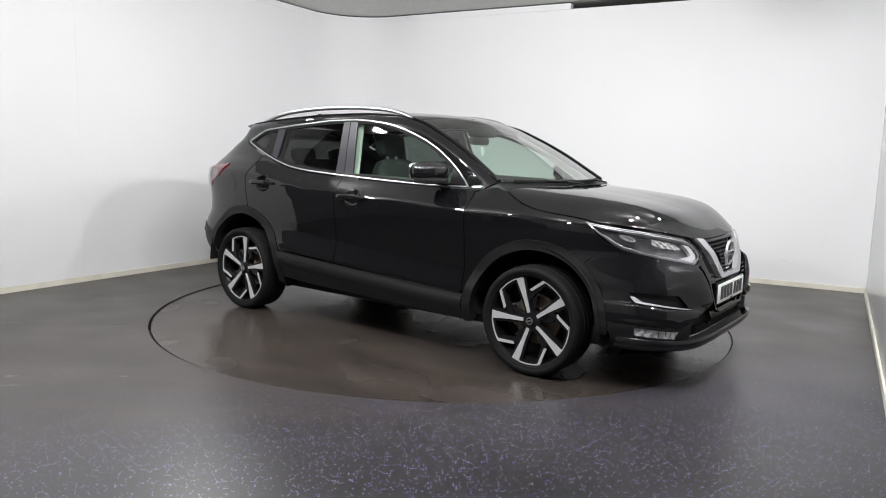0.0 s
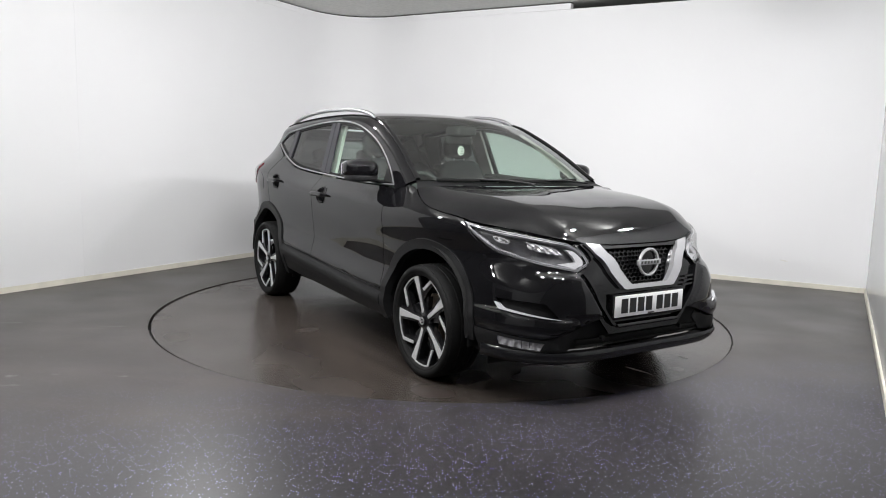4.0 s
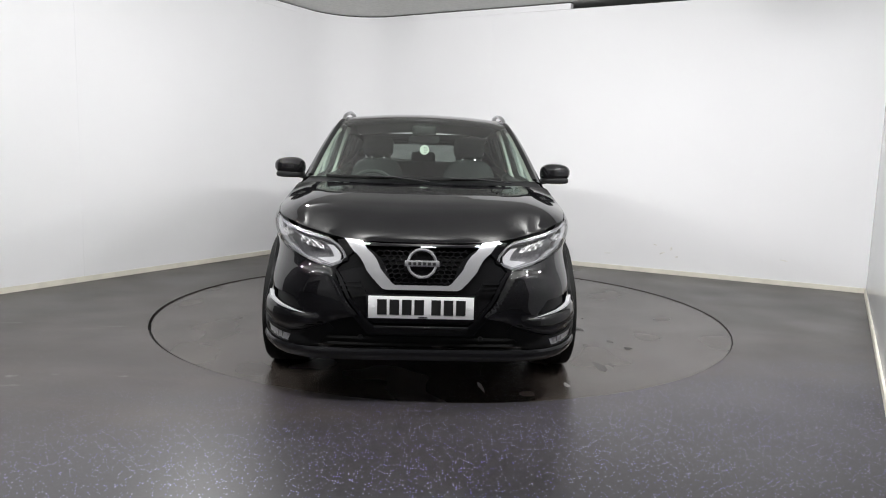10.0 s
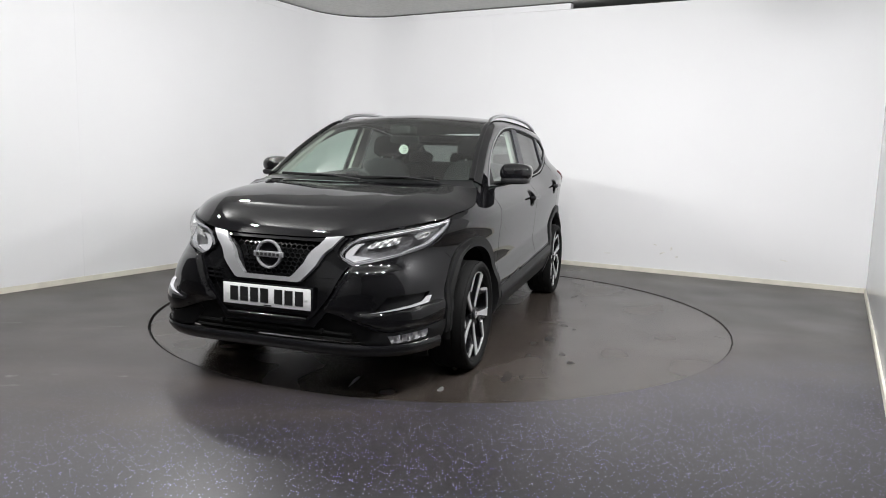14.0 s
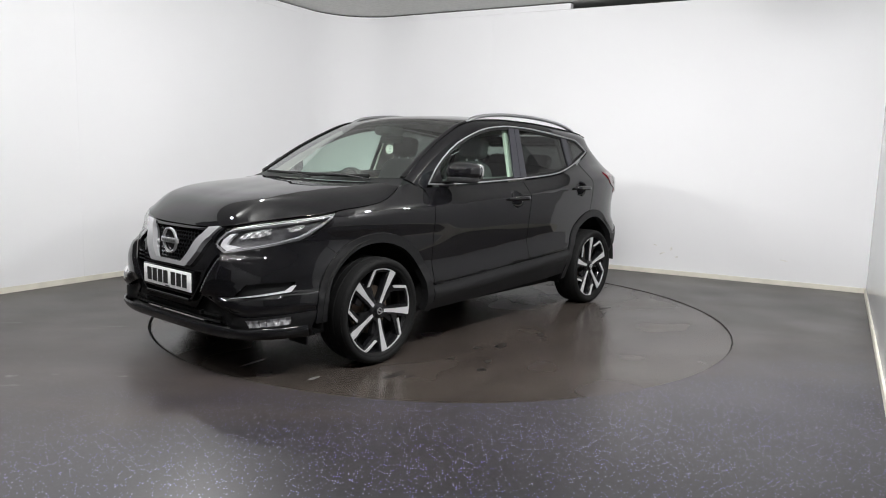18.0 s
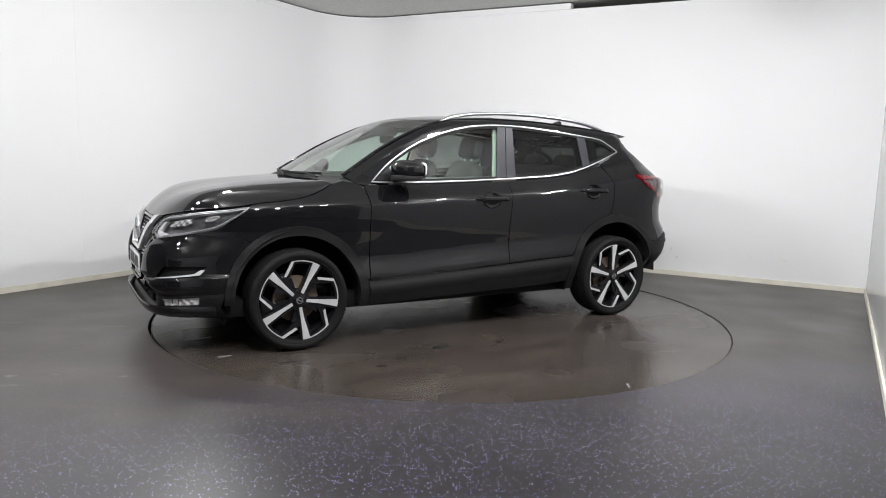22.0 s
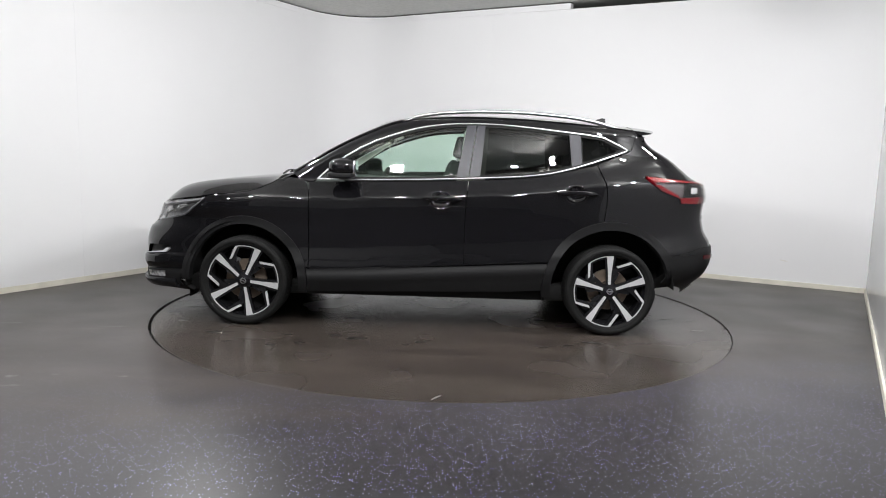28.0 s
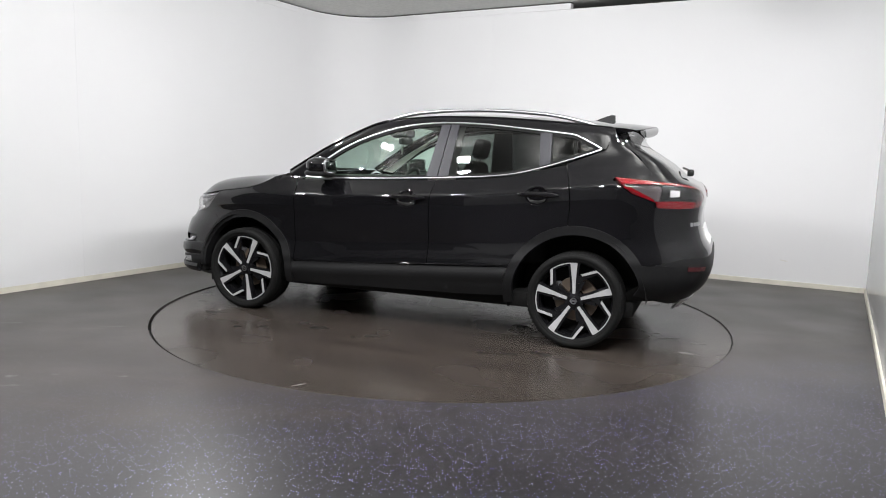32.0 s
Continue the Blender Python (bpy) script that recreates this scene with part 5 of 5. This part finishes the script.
# headlights
HL = qz([("x", 1.612, 0.926), ("x", 1.72, 0.908), ("y", 0.69, 0.888), ("y", 0.58, 0.866), ("y", 0.47, 0.842), ("y", 0.425, 0.815), ("y", 0.378, 0.738), ("y", 0.455, 0.702), ("y", 0.60, 0.732), ("y", 0.74, 0.772), ("x", 1.765, 0.795), ("x", 1.70, 0.85)])
for sg in (1, -1):
    lamp = sheet("headlight", front, HL, LAMP_GLASS, car, "clear LED headlight with a white boomerang line", sgn=sg, off=0.0, depth=0, step=0.03)
    sheet("lamp_bowl", front, inset(HL, -0.003), LAMP_DARK, lamp, sgn=sg, off=-0.055, depth=0, step=0.03)
    sheet("lamp_edge", front, HL, LAMP_DARK, lamp, "dark lamp edge", sgn=sg, off=-0.012, depth=0.045, step=0.02, holes=[inset(HL, 0.005)])
    sheet("light_line", front, inset(HL, 0.008), GUIDE_GREY, lamp, "pale grey light guide", sgn=sg, off=-0.014, depth=0.02, step=0.012, holes=[inset(HL, 0.0125)])
    arrow = qz([("y", 0.402, 0.742), ("y", 0.452, 0.806), ("y", 0.492, 0.812), ("y", 0.447, 0.752), ("y", 0.54, 0.741), ("y", 0.46, 0.719)])
    sheet("light_line", front, arrow, DRL_WHITE, lamp, "white arrow-shaped light guide", sgn=sg, off=-0.02, depth=0.02, step=0.015)
    cq = q_at(0.838, y=0.745)
    sq = smooth_loop([(cq - 0.040, 0.812), (cq + 0.030, 0.822), (cq + 0.040, 0.866), (cq - 0.030, 0.856)], 2)
    sheet("projector_ring", front, sq, SATIN_BRIGHT, lamp, "squarish bright lens ring", sgn=sg, off=-0.018, depth=0.03, step=0.012, holes=[inset(sq, 0.006)])
    sheet("projector_lens", front, inset(sq, 0.005), SKID, lamp, "grey projector lens", sgn=sg, off=-0.036, depth=0, step=0.008,
          bulge=lambda u, w, cq=cq: 0.014 * np.clip(1 - ((u - cq) / 0.032) ** 2 - ((w - 0.839) / 0.022) ** 2, 0, 1))
    bowl = qz([("y", 0.662, 0.848), ("y", 0.535, 0.815), ("y", 0.505, 0.782), ("y", 0.625, 0.788), ("y", 0.66, 0.80)])
    sheet("reflector", front, bowl, SATIN_BRIGHT, lamp, "clear faceted reflector", sgn=sg, off=-0.036, depth=0.015, step=0.011,
          bulge=lambda u, w: 0.007 * np.sin(u * 150 + w * 40) * np.cos(w * 130 - u * 30))


# ---- mirrors, rails, tail, cabin ----
def blob(bm, c, r, e1=0.5, e2=0.5, nu=20, nv=12, m=None, shape=None):
    """A rounded block: a superellipsoid; small exponents give boxier forms."""
    def pw(v, e):
        return math.copysign(abs(v) ** e, v)
    rows = []
    for j in range(nv + 1):
        ph = -math.pi / 2 + math.pi * j / nv
        row = []
        for i in range(nu):
            th = 2 * math.pi * i / nu
            p = Vector((r[0] * pw(math.cos(ph), e1) * pw(math.cos(th), e2), r[1] * pw(math.cos(ph), e1) * pw(math.sin(th), e2), r[2] * pw(math.sin(ph), e1)))
            if shape:
                p = shape(p)
            p = p + Vector(c)
            row.append(bm.verts.new(m @ p if m else p))
            if j in (0, nv):
                break
        rows.append(row)
    for a, b in zip(rows, rows[1:]):
        for i in range(nu):
            q = list(dict.fromkeys([a[i % len(a)], a[(i + 1) % len(a)], b[(i + 1) % len(b)], b[i % len(b)]]))
            if len(q) > 2:
                bm.faces.new(q)


for sg in (1, -1):
    mir = new("door_mirror")
    mir.parent = car

    def lean(p):
        """Tapers the housing outwards and rounds its front."""
        k = (p.y * sg + 0.1) / 0.2
        return Vector((p.x * (1.0 - 0.15 * k) - 0.02 * k, p.y, p.z * (1.06 - 0.20 * k) + 0.006 * k))
    bm = bmesh.new()
    blob(bm, (0.612, 0.930 * sg, 1.158), (0.110, 0.106, 0.067), 0.78, 0.78, 32, 20, shape=lean)
    part("mirror_housing", bm, PAINT, mir, "glossy black mirror housing")
    bm = bmesh.new()
    blob(bm, (0.608, 0.925 * sg, 1.108), (0.100, 0.096, 0.024), 0.6, 0.62, 24, 10)
    part("mirror_base", bm, CLADDING, mir)
    bm = bmesh.new()
    blob(bm, (0.512, 0.932 * sg, 1.160), (0.012, 0.088, 0.055), 0.5, 0.45, 24, 10)
    part("mirror_glass", bm, MIRROR_GLASS, mir)
    bm = bmesh.new()
    sweep(bm, [(0.62, 0.775 * sg, 1.082), (0.615, 0.82 * sg, 1.088), (0.605, 0.87 * sg, 1.098)], oval(0.045, 0.014))
    part("mirror_arm", bm, CLADDING, mir)
    bm = bmesh.new()
    sweep(bm, [(0.66, 0.845 * sg, 1.148), (0.685, 0.90 * sg, 1.149), (0.675, 0.975 * sg, 1.149), (0.63, 1.028 * sg, 1.150)], oval(0.004, 0.0035, 8))
    part("indicator_line", bm, CLADDING, mir)
    # sail panel in front of the door glass
    sheet("mirror_sail", side, [(0.775, 1.085), (0.66, 1.185), (0.655, 1.088)], CLADDING, car, sgn=sg, off=0.002)

    # roof rails
    rail = new("roof_rail")
    rail.parent = car
    zs = curve([(0.24, 1.497), (0.16, 1.533), (0.08, 1.560), (-0.15, 1.592), (-0.4, 1.604), (-0.57, 1.604), (-0.98, 1.581), (-1.15, 1.557), (-1.30, 1.522), (-1.385, 1.500)])
    xs = np.linspace(0.24, -1.385, 44)
    edge = side(xs, Z_TOP(xs))
    path = [(float(x), float((e[1] - 0.012) * sg), float(zs(x)) - 0.013) for x, e in zip(xs, edge)]
    bm = bmesh.new()
    sweep(bm, path, lambda t: oval(0.018 * min(1, 0.35 + 8 * min(t, 1 - t)), 0.0135 * min(1, 0.4 + 8 * min(t, 1 - t)), 14))
    part("rail_bar", bm, SATIN_METAL, rail, "satin silver roof rail")
    for x in (0.17, -1.27):
        e = side(x, float(Z_TOP(x)))
        bm = bmesh.new()
        box(bm, x, (float(e[1]) - 0.012) * sg, (float(zs(x)) + float(e[2])) / 2 - 0.014, 0.10, 0.022, max(0.02, float(zs(x)) - float(e[2])), 0.008)
        part("rail_foot", bm, CLADDING, rail)
    # drip channel between side and roof
    bm = bmesh.new()
    xs2 = np.linspace(0.2, -1.48, 40)
    e2 = side(xs2, Z_TOP(xs2))
    sweep(bm, [(float(p[0]), float(p[1]) * sg, float(p[2]) + 0.001) for p in e2], oval(0.007, 0.004, 8))
    part("roof_seal", bm, RUBBER, car)
    bm = bmesh.new()
    xs3 = np.linspace(0.98, 0.20, 30)
    e3 = canopy(xs3, np.full(30, 0.982))
    sweep(bm, [(float(p[0]) + 0.004, float(p[1]) * sg, float(p[2]) + 0.003) for p in e3], oval(0.018, 0.009, 10))
    part("windscreen_trim", bm, GLOSS_BLACK, car)

    # tail lamp
    TL = qz([("x", -1.545, 1.150), ("x", -1.75, 1.132), ("y", 0.73, 1.118), ("y", 0.60, 1.098), ("y", 0.42, 1.050), ("y", 0.42, 1.005), ("y", 0.60, 0.968), ("y", 0.74, 0.963), ("x", -1.815, 0.966), ("x", -1.80, 1.002), ("x", -1.655, 1.055)], True)
    lamp = sheet("tail_lamp", back, TL, LAMP_GLASS, car, "red and smoked wrap-around tail lamp", sgn=sg, off=0.010, depth=0.0, step=0.03)
    sheet("smoked_centre", back, inset(TL, 0.003), RED_DARK, lamp, "smoked grey lamp centre", sgn=sg, off=-0.010, depth=0.0, step=0.02)
    sheet("lamp_edge", back, TL, RED_LAMP, lamp, "thin red lamp edge", sgn=sg, off=0.003, depth=0.02, step=0.02, holes=[inset(TL, 0.005)])
    TB = qz([("x", -1.545, 1.150), ("x", -1.75, 1.132), ("y", 0.73, 1.118), ("y", 0.60, 1.098), ("y", 0.42, 1.050), ("y", 0.42, 1.040), ("y", 0.60, 1.086), ("y", 0.73, 1.106), ("x", -1.78, 1.116), ("x", -1.70, 1.112), ("x", -1.60, 1.112)], True)
    sheet("red_band", back, TB, RED_LAMP, lamp, "glossy red upper lamp band", sgn=sg, off=0.006, depth=0.012, step=0.015)
    LB = qz([("x", -1.815, 0.966), ("x", -1.80, 1.006), ("y", 0.745, 1.012), ("y", 0.60, 1.002), ("y", 0.42, 1.030), ("y", 0.42, 1.005), ("y", 0.60, 0.968), ("y", 0.74, 0.963)], True)
    sheet("red_band", back, LB, RED_LAMP, lamp, "glossy red lower lamp wedge", sgn=sg, off=0.004, depth=0.01, step=0.015)
    DG = qz([("x", -1.60, 1.092), ("x", -1.64, 1.096), ("x", -1.79, 1.020), ("x", -1.79, 1.004)], True)
    sheet("red_band", back, DG, RED_LAMP, lamp, "slanting red lamp bar", sgn=sg, off=0.002, depth=0.01, step=0.015)
    sheet("reversing_lens", back, qz([("x", -1.885, 1.080), ("x", -1.940, 1.078), ("x", -1.940, 1.040), ("x", -1.885, 1.036)], True), SATIN_BRIGHT, lamp, "white reversing lens", sgn=sg, off=0.002, depth=0.01, step=0.02)
    sheet("clear_lens", back, qz([("y", 0.66, 1.066), ("y", 0.55, 1.048), ("y", 0.55, 1.024), ("y", 0.66, 1.026)], True), DRL_WHITE, lamp, "clear indicator lens", sgn=sg, off=-0.004, depth=0.01, step=0.02)
    bm = bmesh.new()
    sweep(bm, [(x, (float(side(x, 0.593)[1]) + 0.004) * sg, 0.593) for x in np.linspace(-1.74, -1.94, 12)], oval(0.003, 0.003, 8))
    part("bumper_edge_strip", bm, GLOSS_BLACK, car)
    # bumper corner: reflector and deflectors
    sheet("rear_reflector", back, qz([("y", 0.62, 0.585), ("y", 0.74, 0.590), ("y", 0.74, 0.565), ("y", 0.62, 0.560)], True), RED_DIM, car, "dull red reflector", sgn=sg, off=0.012, step=0.03)
    bm = bmesh.new()
    box(bm, 1.765, 0.66 * sg, 0.215, 0.012, 0.16, 0.09, 0.003)
    part("air_deflector", bm, RUBBER, car)
    bm = bmesh.new()
    box(bm, -0.855, 0.72 * sg, 0.285, 0.012, 0.22, 0.11, 0.003)
    part("air_deflector", bm, RUBBER, car)
# spoiler
sp = new("rear_spoiler")
sp.parent = car
vv = np.linspace(-1, 1, 41)
k6 = np.abs(vv) ** 6
lead, tip = canopy(np.full(41, -1.488), vv), canopy(-1.672 + 0.045 * k6, vv)
bm = bmesh.new()
rows = []
for a, b in zip(lead, tip):
    a, b = Vector(a), Vector(b)
    mid = a.lerp(b, 0.55) + Vector((0, 0, 0.004))
    rows.append([bm.verts.new(p) for p in (a + Vector((0, 0, 0.002)), mid, b, b + Vector((0.003, 0, -0.006)), b + Vector((0.085, -0.01 * np.sign(b.y), -0.020)), a + Vector((-0.02, 0, -0.045)))])
for a, b in zip(rows, rows[1:]):
    for i in range(6):
        bm.faces.new((a[i], a[(i + 1) % 6], b[(i + 1) % 6], b[i]))
bm.faces.new(rows[0]), bm.faces.new(rows[-1][::-1])
part("spoiler_wing", bm, PAINT, sp, "black roof spoiler with a sharp edge", angle=30)
for sg in (1, -1):
    bm = bmesh.new()
    pts = [(-1.495, 1.445), (-1.585, 1.438), (-1.552, 1.380)]
    y0 = 0.585 * sg
    lo = [bm.verts.new((x, y0 - 0.012 * sg, z)) for x, z in pts]
    hi = [bm.verts.new((x, float(side(x, z)[1]) * sg, z)) for x, z in pts]
    for i in range(3):
        bm.faces.new((lo[i], lo[(i + 1) % 3], hi[(i + 1) % 3], hi[i]))
    bm.faces.new(hi), bm.faces.new(lo[::-1])
    part("spoiler_fin", bm, GLOSS_BLACK, sp, smooth=False)
# aerial fin
bm = bmesh.new()
fin = [(-1.24, 1.548), (-1.33, 1.586), (-1.375, 1.600), (-1.402, 1.597), (-1.405, 1.535), (-1.24, 1.535)]
l = [bm.verts.new((x, 0.020 if z < 1.56 else 0.006, z)) for x, z in fin]
r = [bm.verts.new((x, -0.020 if z < 1.56 else -0.006, z)) for x, z in fin]
for i in range(len(fin)):
    j = (i + 1) % len(fin)
    bm.faces.new((l[i], l[j], r[j], r[i]))
bm.faces.new(l), bm.faces.new(r[::-1])
part("aerial_fin", bm, CLADDING, car, smooth=False)
# rear wiper, skid plate, badge bars, tail plate recess
bm = bmesh.new()
sweep(bm, [(-1.950, 0.0, 1.165), (-1.968, -0.02, 1.192), (-1.935, -0.16, 1.208), (-1.90, -0.36, 1.216)], oval(0.010, 0.008, 8))
blob(bm, (-1.968, 0.0, 1.185), (0.024, 0.024, 0.026), 0.7, 0.7, 14, 8)
part("rear_wiper", bm, CLADDING, car)
sheet("skid_plate", back, qz([("y", -0.55, 0.285), ("y", 0.55, 0.285), ("y", 0.62, 0.36), ("y", -0.62, 0.36)], True), SKID, car, "silver rear skid plate", off=0.014, step=0.04)
for k in range(5):
    sheet("badge_bar", back, qz([("y", 0.62 - 0.035 * k, 0.845), ("y", 0.645 - 0.035 * k, 0.845), ("y", 0.645 - 0.035 * k, 0.87), ("y", 0.62 - 0.035 * k, 0.87)], True), CHROME, tg, off=0.004, step=0.03)
sheet("tailgate_plate", back, qz([("y", -0.26, 0.70), ("y", 0.26, 0.70), ("y", 0.26, 0.81), ("y", -0.26, 0.81)], True), PLATE_WHITE, tg, "plain pale rear number plate", off=0.006, step=0.05)
# bonnet vents line: scuttle, wipers
bm = bmesh.new()
vs = np.linspace(-1, 1, 31)
us = np.abs(vs)
cb = BON_C(us)
for k in range(30):
    pa, pb = Vector(cb[k]), Vector(cb[k + 1])
    pa.y *= np.sign(vs[k]) if vs[k] else 1
    pb.y *= np.sign(vs[k + 1]) if vs[k + 1] else 1
    ca, cb_ = canopy(0.985, vs[k] * 0.98), canopy(0.985, vs[k + 1] * 0.98)
    q = [bm.verts.new(p) for p in ((pa.x, pa.y, pa.z - 0.012), (pb.x, pb.y, pb.z - 0.012), (cb_[0] - 0.02, cb_[1], cb_[2] - 0.004), (ca[0] - 0.02, ca[1], ca[2] - 0.004))]
    bm.faces.new(q)
bmesh.ops.remove_doubles(bm, verts=bm.verts, dist=1e-4)
part("scuttle_panel", bm, CLADDING, car, "matt black scuttle below the windscreen")
for y0, y1, x0 in ((-0.62, -0.02, 0.90), (-0.10, 0.50, 0.95)):
    wp = new("windscreen_wiper")
    wp.parent = car
    path = []
    for i in range(12):
        y = y0 + (y1 - y0) * i / 11
        v = y / 0.72
        p = canopy(0.985 - 0.01 * i / 11, v)
        path.append((float(p[0]) + 0.008, y, float(p[2]) + 0.004))
    bm = bmesh.new()
    sweep(bm, path, oval(0.007, 0.010, 8))
    part("wiper_blade", bm, RUBBER, wp)
    bm = bmesh.new()
    sweep(bm, [(path[-1][0] + 0.05, y1 + 0.06, path[-1][2] - 0.02), (path[8][0] + 0.025, path[8][1], path[8][2] + 0.004), (path[5][0] + 0.010, path[5][1], path[5][2] + 0.006)], oval(0.009, 0.006, 8))
    part("wiper_arm", bm, CLADDING, wp)

# ---- cabin ----
grid_sheet("headliner", canopy, 0.20, -1.45, -0.97, 0.97, 20, 20, ROOF_CLOTH, "grey roof lining", off=-0.045, depth=0)
bm = bmesh.new()
blob(bm, (0.86, 0, 0.93), (0.30, 0.74, 0.125), 0.45, 0.35, 36, 14)
dash = part("dashboard", bm, TRIM_DARK, car, "dark moulded dashboard")
bm = bmesh.new()
blob(bm, (0.63, -0.37, 1.045), (0.12, 0.17, 0.035), 0.6, 0.6, 20, 8)
part("instrument_hood", bm, TRIM_DARK, dash)
st = new("steering_wheel")
st.parent = car
bm = bmesh.new()
R0, r0 = 0.178, 0.016
ST = pose(0.475, -0.37, 0.975, 0, 66, 0)
rows = [[bm.verts.new(ST @ Vector(((R0 + r0 * math.cos(2 * math.pi * j / 8)) * math.cos(2 * math.pi * i / 40), (R0 + r0 * math.cos(2 * math.pi * j / 8)) * math.sin(2 * math.pi * i / 40), r0 * math.sin(2 * math.pi * j / 8)))) for j in range(8)] for i in range(40)]
for i in range(40):
    for j in range(8):
        bm.faces.new((rows[i][j], rows[(i + 1) % 40][j], rows[(i + 1) % 40][(j + 1) % 8], rows[i][(j + 1) % 8]))
part("wheel_ring", bm, TRIM_DARK, st)
bm = bmesh.new()
blob(bm, (0, 0, -0.01), (0.07, 0.08, 0.02), 0.6, 0.7, 16, 8, ST)
for ang in (90, 270, 0):
    box(bm, 0.11, 0, -0.008, 0.13, 0.03, 0.014, 0.004, ST @ Matrix.Rotation(radians(ang), 4, "Z"))
part("wheel_boss", bm, TRIM_DARK, st)


def seat(x, y, w, top, head=True):
    s = new("seat")
    s.parent = car
    bm = bmesh.new()
    blob(bm, (x + 0.22, y, 0.60), (0.27, w, 0.10), 0.45, 0.45, 24, 10)
    part("cushion", bm, CLOTH, s, "dark cloth cushion")
    bm = bmesh.new()
    m = Matrix.Translation((x, y, 0.66)) @ Matrix.Rotation(radians(-14), 4, "Y")
    blob(bm, (0, 0, (top - 0.66) / 2), (0.075, w * 0.98, (top - 0.62) / 2), 0.45, 0.45, 24, 12, m, shape=lambda p: Vector((p.x, p.y * (1.0 - 0.22 * max(0, p.z) / 0.3), p.z)))
    part("backrest", bm, CLOTH, s, "dark cloth backrest")
    if head:
        hw = 0.125 if w < 0.3 else 0.12
        bm = bmesh.new()
        blob(bm, (0.0, 0, top - 0.66 + 0.125), (0.05, hw, 0.085), 0.5, 0.5, 20, 12, m)
        part("headrest", bm, CLOTH, s, "padded headrest")
        for dy in (-0.05, 0.05):
            bm = bmesh.new()
            box(bm, 0, dy, top - 0.66 + 0.02, 0.012, 0.012, 0.12, 0, m)
            part("headrest_post", bm, CHROME, s)
    return s


seat(-0.06, -0.37, 0.25, 1.22)
seat(-0.06, 0.37, 0.25, 1.22)
rb = new("seat")
rb.parent = car
bm = bmesh.new()
blob(bm, (-0.78, 0, 0.60), (0.28, 0.66, 0.11), 0.4, 0.3, 36, 10)
part("cushion", bm, CLOTH, rb)
bm = bmesh.new()
m = Matrix.Translation((-0.95, 0, 0.66)) @ Matrix.Rotation(radians(-16), 4, "Y")
blob(bm, (0, 0, 0.26), (0.075, 0.65, 0.30), 0.4, 0.3, 36, 12, m)
part("backrest", bm, CLOTH, rb)
for y in (-0.42, 0.0, 0.42):
    bm = bmesh.new()
    blob(bm, (-0.01, y, 0.60), (0.045, 0.115, 0.06), 0.5, 0.5, 20, 10, m)
    part("headrest", bm, CLOTH, rb)
# parcel shelf and inner pillars
bm = bmesh.new()
box(bm, -1.47, 0, 1.10, 0.78, 1.30, 0.03, 0.01)
part("parcel_shelf", bm, TRIM_DARK, car)
for sg in (1, -1):
    sheet("inner_pillar", side, [(0.80, 1.10), (0.30, 1.44), (0.30, 1.475), (0.90, 1.12)], LINING, car, "pale inner pillar lining", sgn=sg, off=-0.035, depth=0.02)
    sheet("inner_pillar", side, [(-0.19, 1.06), (-0.40, 1.06), (-0.425, 1.50), (-0.26, 1.50)], LINING, car, "pale inner pillar lining", sgn=sg, off=-0.045, depth=0.02)
    sheet("inner_pillar", side, [(-1.03, 1.10), (-1.25, 1.12), (-1.23, 1.45), (-1.0, 1.45)], TRIM_DARK, car, sgn=sg, off=-0.045, depth=0.02)
    sheet("inner_pillar", side, [(-1.40, 1.12), (-1.60, 1.14), (-1.60, 1.40), (-1.42, 1.43)], TRIM_DARK, car, sgn=sg, off=-0.045, depth=0.02)
    bm = bmesh.new()
    sweep(bm, [(0.62, 0.70 * sg, 1.07), (-0.25, 0.70 * sg, 1.09)], oval(0.035, 0.03, 10))
    part("door_card_top", bm, TRIM_DARK, car)
    bm = bmesh.new()
    sweep(bm, [(-0.36, 0.70 * sg, 1.10), (-1.05, 0.68 * sg, 1.15)], oval(0.035, 0.03, 10))
    part("door_card_top", bm, TRIM_DARK, car)
# interior mirror, sensor box, hanging disc
rm = new("rear_view_mirror")
rm.parent = car
bm = bmesh.new()
blob(bm, (0.33, 0.0, 1.375), (0.020, 0.115, 0.030), 0.45, 0.4, 24, 10)
part("mirror_shell", bm, BOX_DARK, rm)
bm = bmesh.new()
blob(bm, (0.36, 0.0, 1.44), (0.09, 0.09, 0.040), 0.5, 0.4, 20, 8)
part("sensor_box", bm, BOX_DARK, rm)
bm = bmesh.new()
lathe(bm, [(0.0, 0.002), (0.034, 0.0015), (0.035, 0.0), (0.034, -0.0015), (0.0, -0.002)], 28, Matrix.Translation((0.36, 0.005, 1.300)) @ Matrix.Rotation(radians(-78), 4, "Z"))
disc = part("hanging_disc", bm, PALE_DISC, car, "pale round card hanging from the mirror")
bm = bmesh.new()
for k, w in enumerate((0.03, 0.045, 0.045, 0.03)):
    box(bm, 0.3625, 0.005, 1.318 - 0.012 * k, 0.001, w, 0.004)
part("print_bar", bm, GREY_PRINT, disc, smooth=False)
bm = bmesh.new()
box(bm, 0.352, 0.005, 1.345, 0.002, 0.002, 0.03)
part("cord", bm, GREY_PRINT, disc, smooth=False)


# ---- what turns ----
def motions():
    walk(turntable, [(t, pose(0, 0, 0, 0, 0, a)) for t, a in TURN])
    rows = []
    for t, a in TURN:
        c, s_ = math.cos(radians(a)), math.sin(radians(a))
        rows.append((t, pose(c * CAR_X - s_ * CAR_Y, s_ * CAR_X + c * CAR_Y, 0, 0, 0, a)))
    walk(car, rows)


motions()
